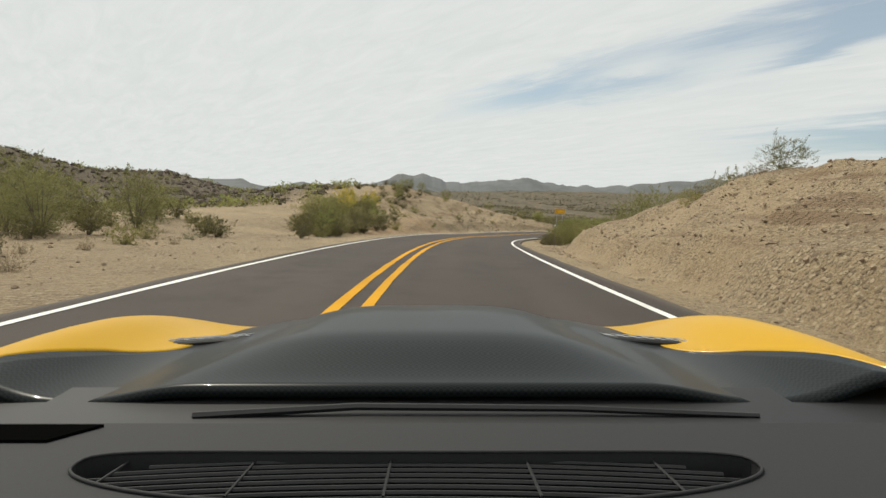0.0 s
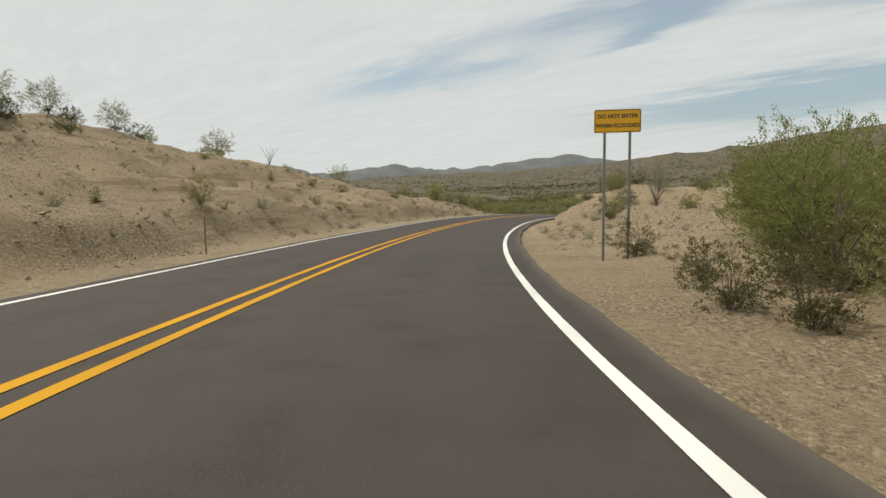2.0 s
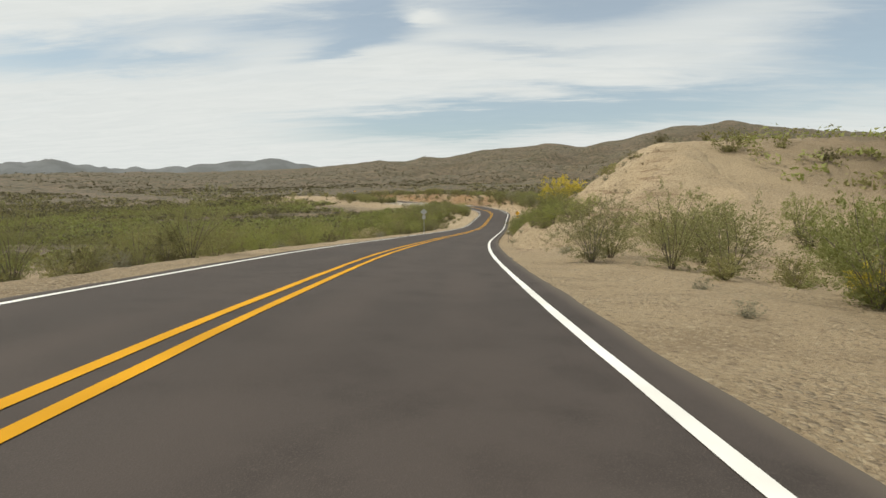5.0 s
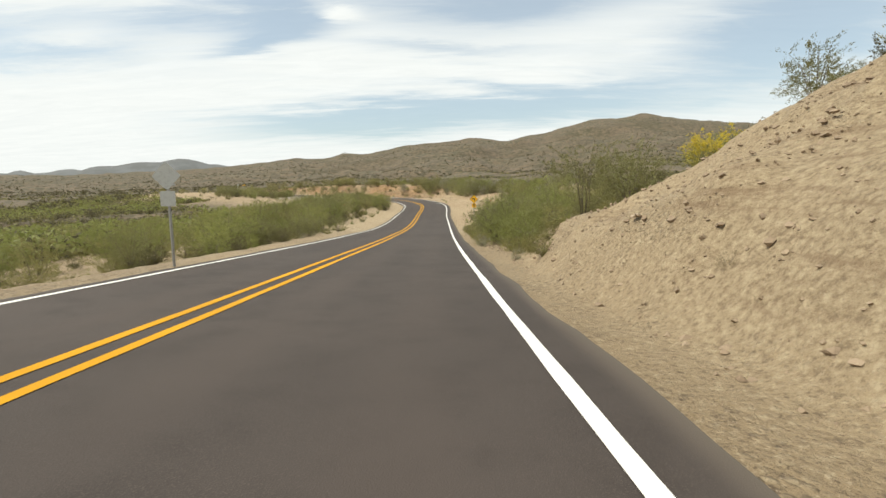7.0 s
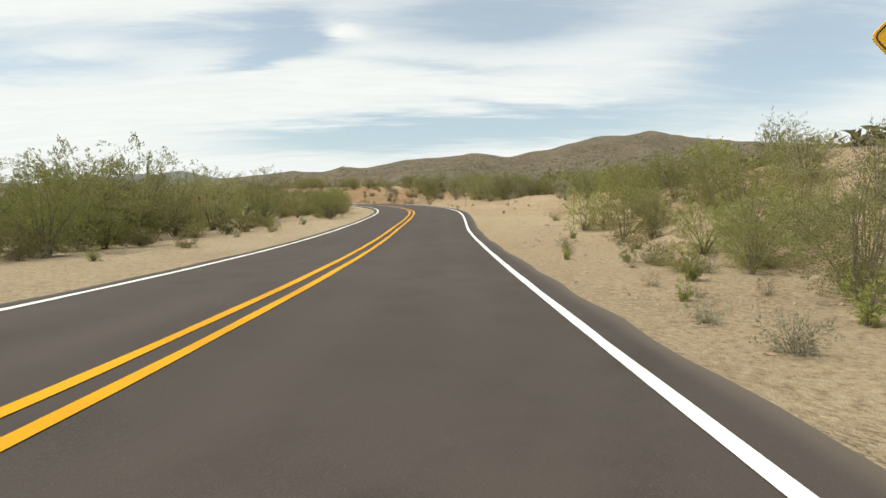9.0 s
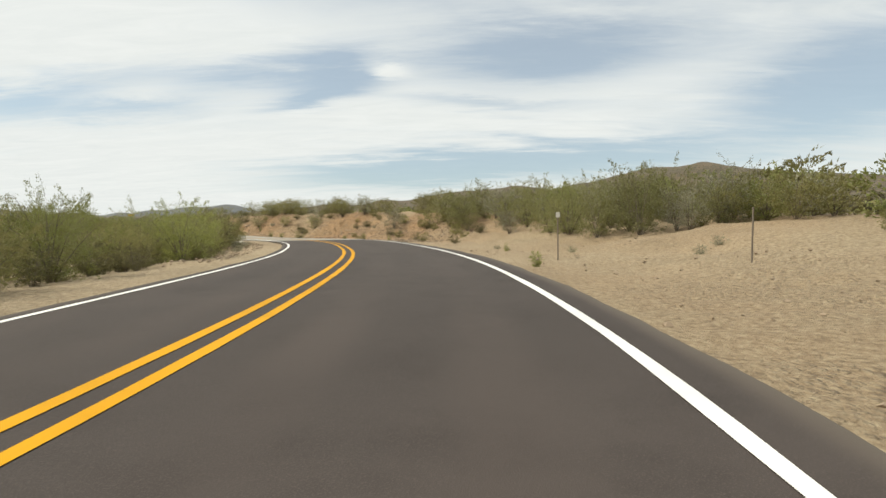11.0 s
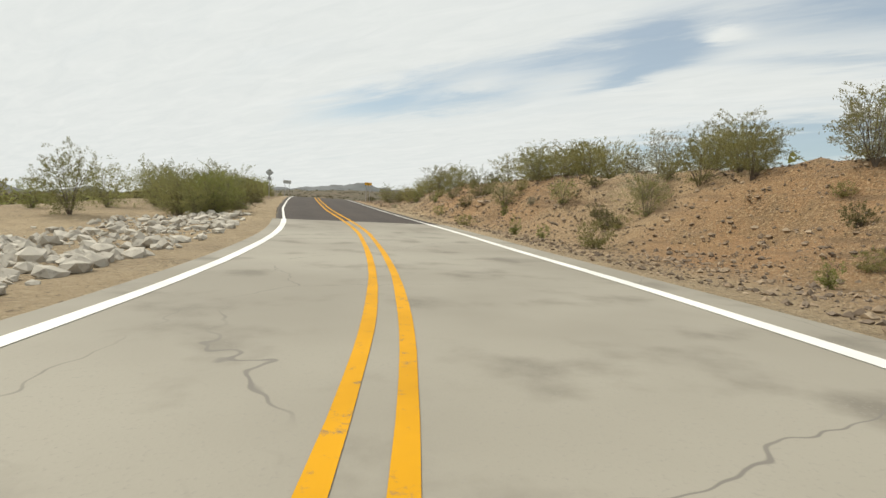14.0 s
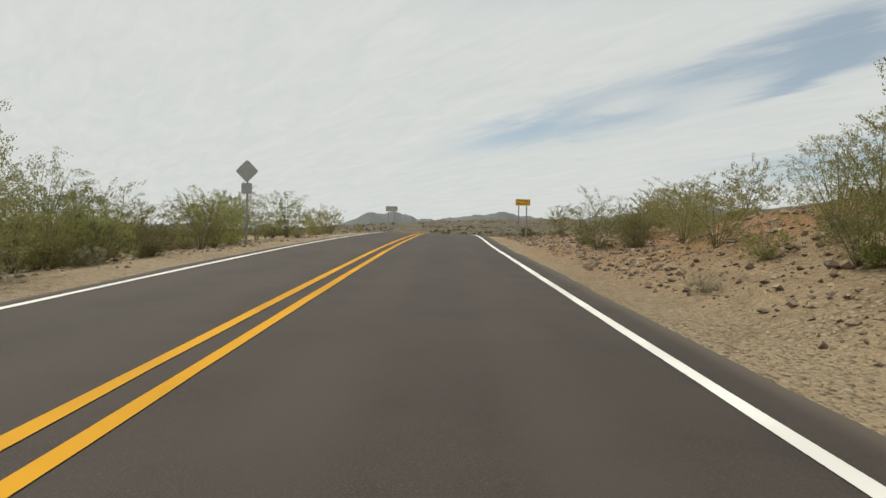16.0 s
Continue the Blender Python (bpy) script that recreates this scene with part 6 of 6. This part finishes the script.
def lens(cx, cy, a, b, k=2.6, n=56):
    out = []
    for i in range(n):
        t = 2 * math.pi * i / n
        c, s = math.cos(t), math.sin(t)
        out.append((cx + a * math.copysign(abs(c) ** (2 / k), c), cy + b * math.copysign(abs(s) ** (2 / k), s) - 0.028 * (abs(c) ** 2 - 1) * -1))
    return out


DASH_TOP = 0.742
hole = lens(0.012, 0.546, 0.385, 0.058)
bm = bmesh.new()
rim_o = [bm.verts.new((x, y, DASH_TOP)) for x, y in [(-0.95, 0.30), (0.95, 0.30), (0.95, 0.668), (-0.95, 0.668)]]
rim_i = [bm.verts.new((x, y, DASH_TOP)) for x, y in hole]
edges = [bm.edges.new((r[i], r[(i + 1) % len(r)])) for r in (rim_o, rim_i) for i in range(len(r))]
bmesh.ops.triangle_fill(bm, use_beauty=True, use_dissolve=False, edges=edges)
inside_hole = [fc for fc in bm.faces if abs((fc.calc_center_median().x - 0.012) / 0.385) ** 2.2 + abs((fc.calc_center_median().y - 0.538) / 0.060) ** 2.2 < 0.8]
bmesh.ops.delete(bm, geom=inside_hole, context="FACES_ONLY")
ext = bmesh.ops.extrude_face_region(bm, geom=bm.faces[:])
bmesh.ops.translate(bm, vec=(0, 0, -0.05), verts=[g for g in ext["geom"] if isinstance(g, bmesh.types.BMVert)])
bmesh.ops.recalc_face_normals(bm, faces=bm.faces)
me = bpy.data.meshes.new("dashboard")
bm.to_mesh(me)
bm.free()
me.materials.append(DASH)
part_of("dashboard", me, car, "dark grey grained dashboard top")
# backing sheet whose black paints the shade below the slats
grille = slab("defroster_grille", hole, DASH_TOP - 0.06, DASH_TOP - 0.035, VENT_SHADE, car, "long black slatted defroster grille")
ring = [(np.array([(x, y, DASH_TOP + 0.002) for x, y in hole + hole[:1]]), 0.002, 0.002)]
v, f = tubes(ring, 6)
part_of("trim_ring", mesh_of("trim_ring", v, f, DASH, False), grille)
for k in range(9):
    y = -0.05 + 0.0125 * k
    half = 0.37 * math.sqrt(max(0.05, 1 - (abs(y) / 0.066) ** 2.2))
    pts = [(0.012 + half * t, 0.546 + y - 0.028 * (t * half / 0.385) ** 2, DASH_TOP - 0.012) for t in np.linspace(-1, 1, 13)]
    v, f = tubes([(np.array(pts), 0.0026, 0.0026)], 5)
    part_of("slat", mesh_of("slat", v, f, BLACK_PLASTIC), grille)
for x in (-0.33, -0.18, -0.02, 0.14, 0.29):
    v, f = tubes([(np.array([(x * 1.03, 0.496, DASH_TOP - 0.010), (x, 0.599 - 0.03 * (x / 0.4) ** 2, DASH_TOP - 0.010)]), 0.0018, 0.0018)], 5)
    part_of("rib", mesh_of("rib", v, f, DASH), grille)
# solid sheet, no opening; its black stands for the vent's shaded inside
slab("corner_vent", [(-0.80, 0.605), (-0.45, 0.605), (-0.41, 0.655), (-0.80, 0.655)], DASH_TOP - 0.02, DASH_TOP + 0.004, VENT_SHADE, car, "flat black sheet painted as the dark inside of the corner vent")

# lower body and wheels
def ring_at(y, half, z0, z1):
    return [(-half, y, z0 + 0.08), (-half * 1.02, y, (z0 + z1) / 2), (-half * 0.97, y, z1), (half * 0.97, y, z1), (half * 1.02, y, (z0 + z1) / 2), (half, y, z0 + 0.08), (half * 0.9, y, z0), (-half * 0.9, y, z0)]


rings = [ring_at(*r) for r in ((-2.15, 0.80, 0.28, 0.62), (-1.9, 0.92, 0.18, 0.68), (-0.75, 0.94, 0.14, 0.66), (0.30, 0.94, 0.14, 0.62), (0.75, 0.94, 0.14, 0.60), (1.9, 0.92, 0.16, 0.48), (2.22, 0.78, 0.2, 0.40))]
n = len(rings[0])
verts = [p for r in rings for p in r]
faces = [(i * n + k, i * n + (k + 1) % n, (i + 1) * n + (k + 1) % n, (i + 1) * n + k) for i in range(len(rings) - 1) for k in range(n)] + [tuple(range(n)), tuple(range(len(verts) - 1, len(verts) - n - 1, -1))]
part_of("body", mesh_of("body", verts, faces, CAR_YELLOW), car, "glossy yellow lower body")
for x in (-0.83, 0.83):
    for y in (-1.32, 1.28):
        bm = bmesh.new()
        bmesh.ops.create_cone(bm, cap_ends=True, segments=36, radius1=0.33, radius2=0.33, depth=0.25)
        bmesh.ops.bevel(bm, geom=[e for e in bm.edges if len(e.link_faces) == 2 and abs(e.calc_face_angle(0)) > 0.8], offset=0.03, segments=2, affect="EDGES")
        bmesh.ops.rotate(bm, matrix=Matrix.Rotation(radians(90), 3, "Y"), verts=bm.verts)
        me = bpy.data.meshes.new("wheel")
        bm.to_mesh(me)
        bm.free()
        me.materials.append(TYRE)
        wheel = part_of("wheel", me, car, "black tyre")
        wheel.location = (x * 1.06, y, 0.33)
        bm = bmesh.new()
        bmesh.ops.create_cone(bm, cap_ends=True, segments=30, radius1=0.22, radius2=0.20, depth=0.258)
        bmesh.ops.rotate(bm, matrix=Matrix.Rotation(radians(90), 3, "Y"), verts=bm.verts)
        me = bpy.data.meshes.new("rim")
        bm.to_mesh(me)
        bm.free()
        me.materials.append(GALV)
        part_of("rim", me, wheel, "grey metal rim")
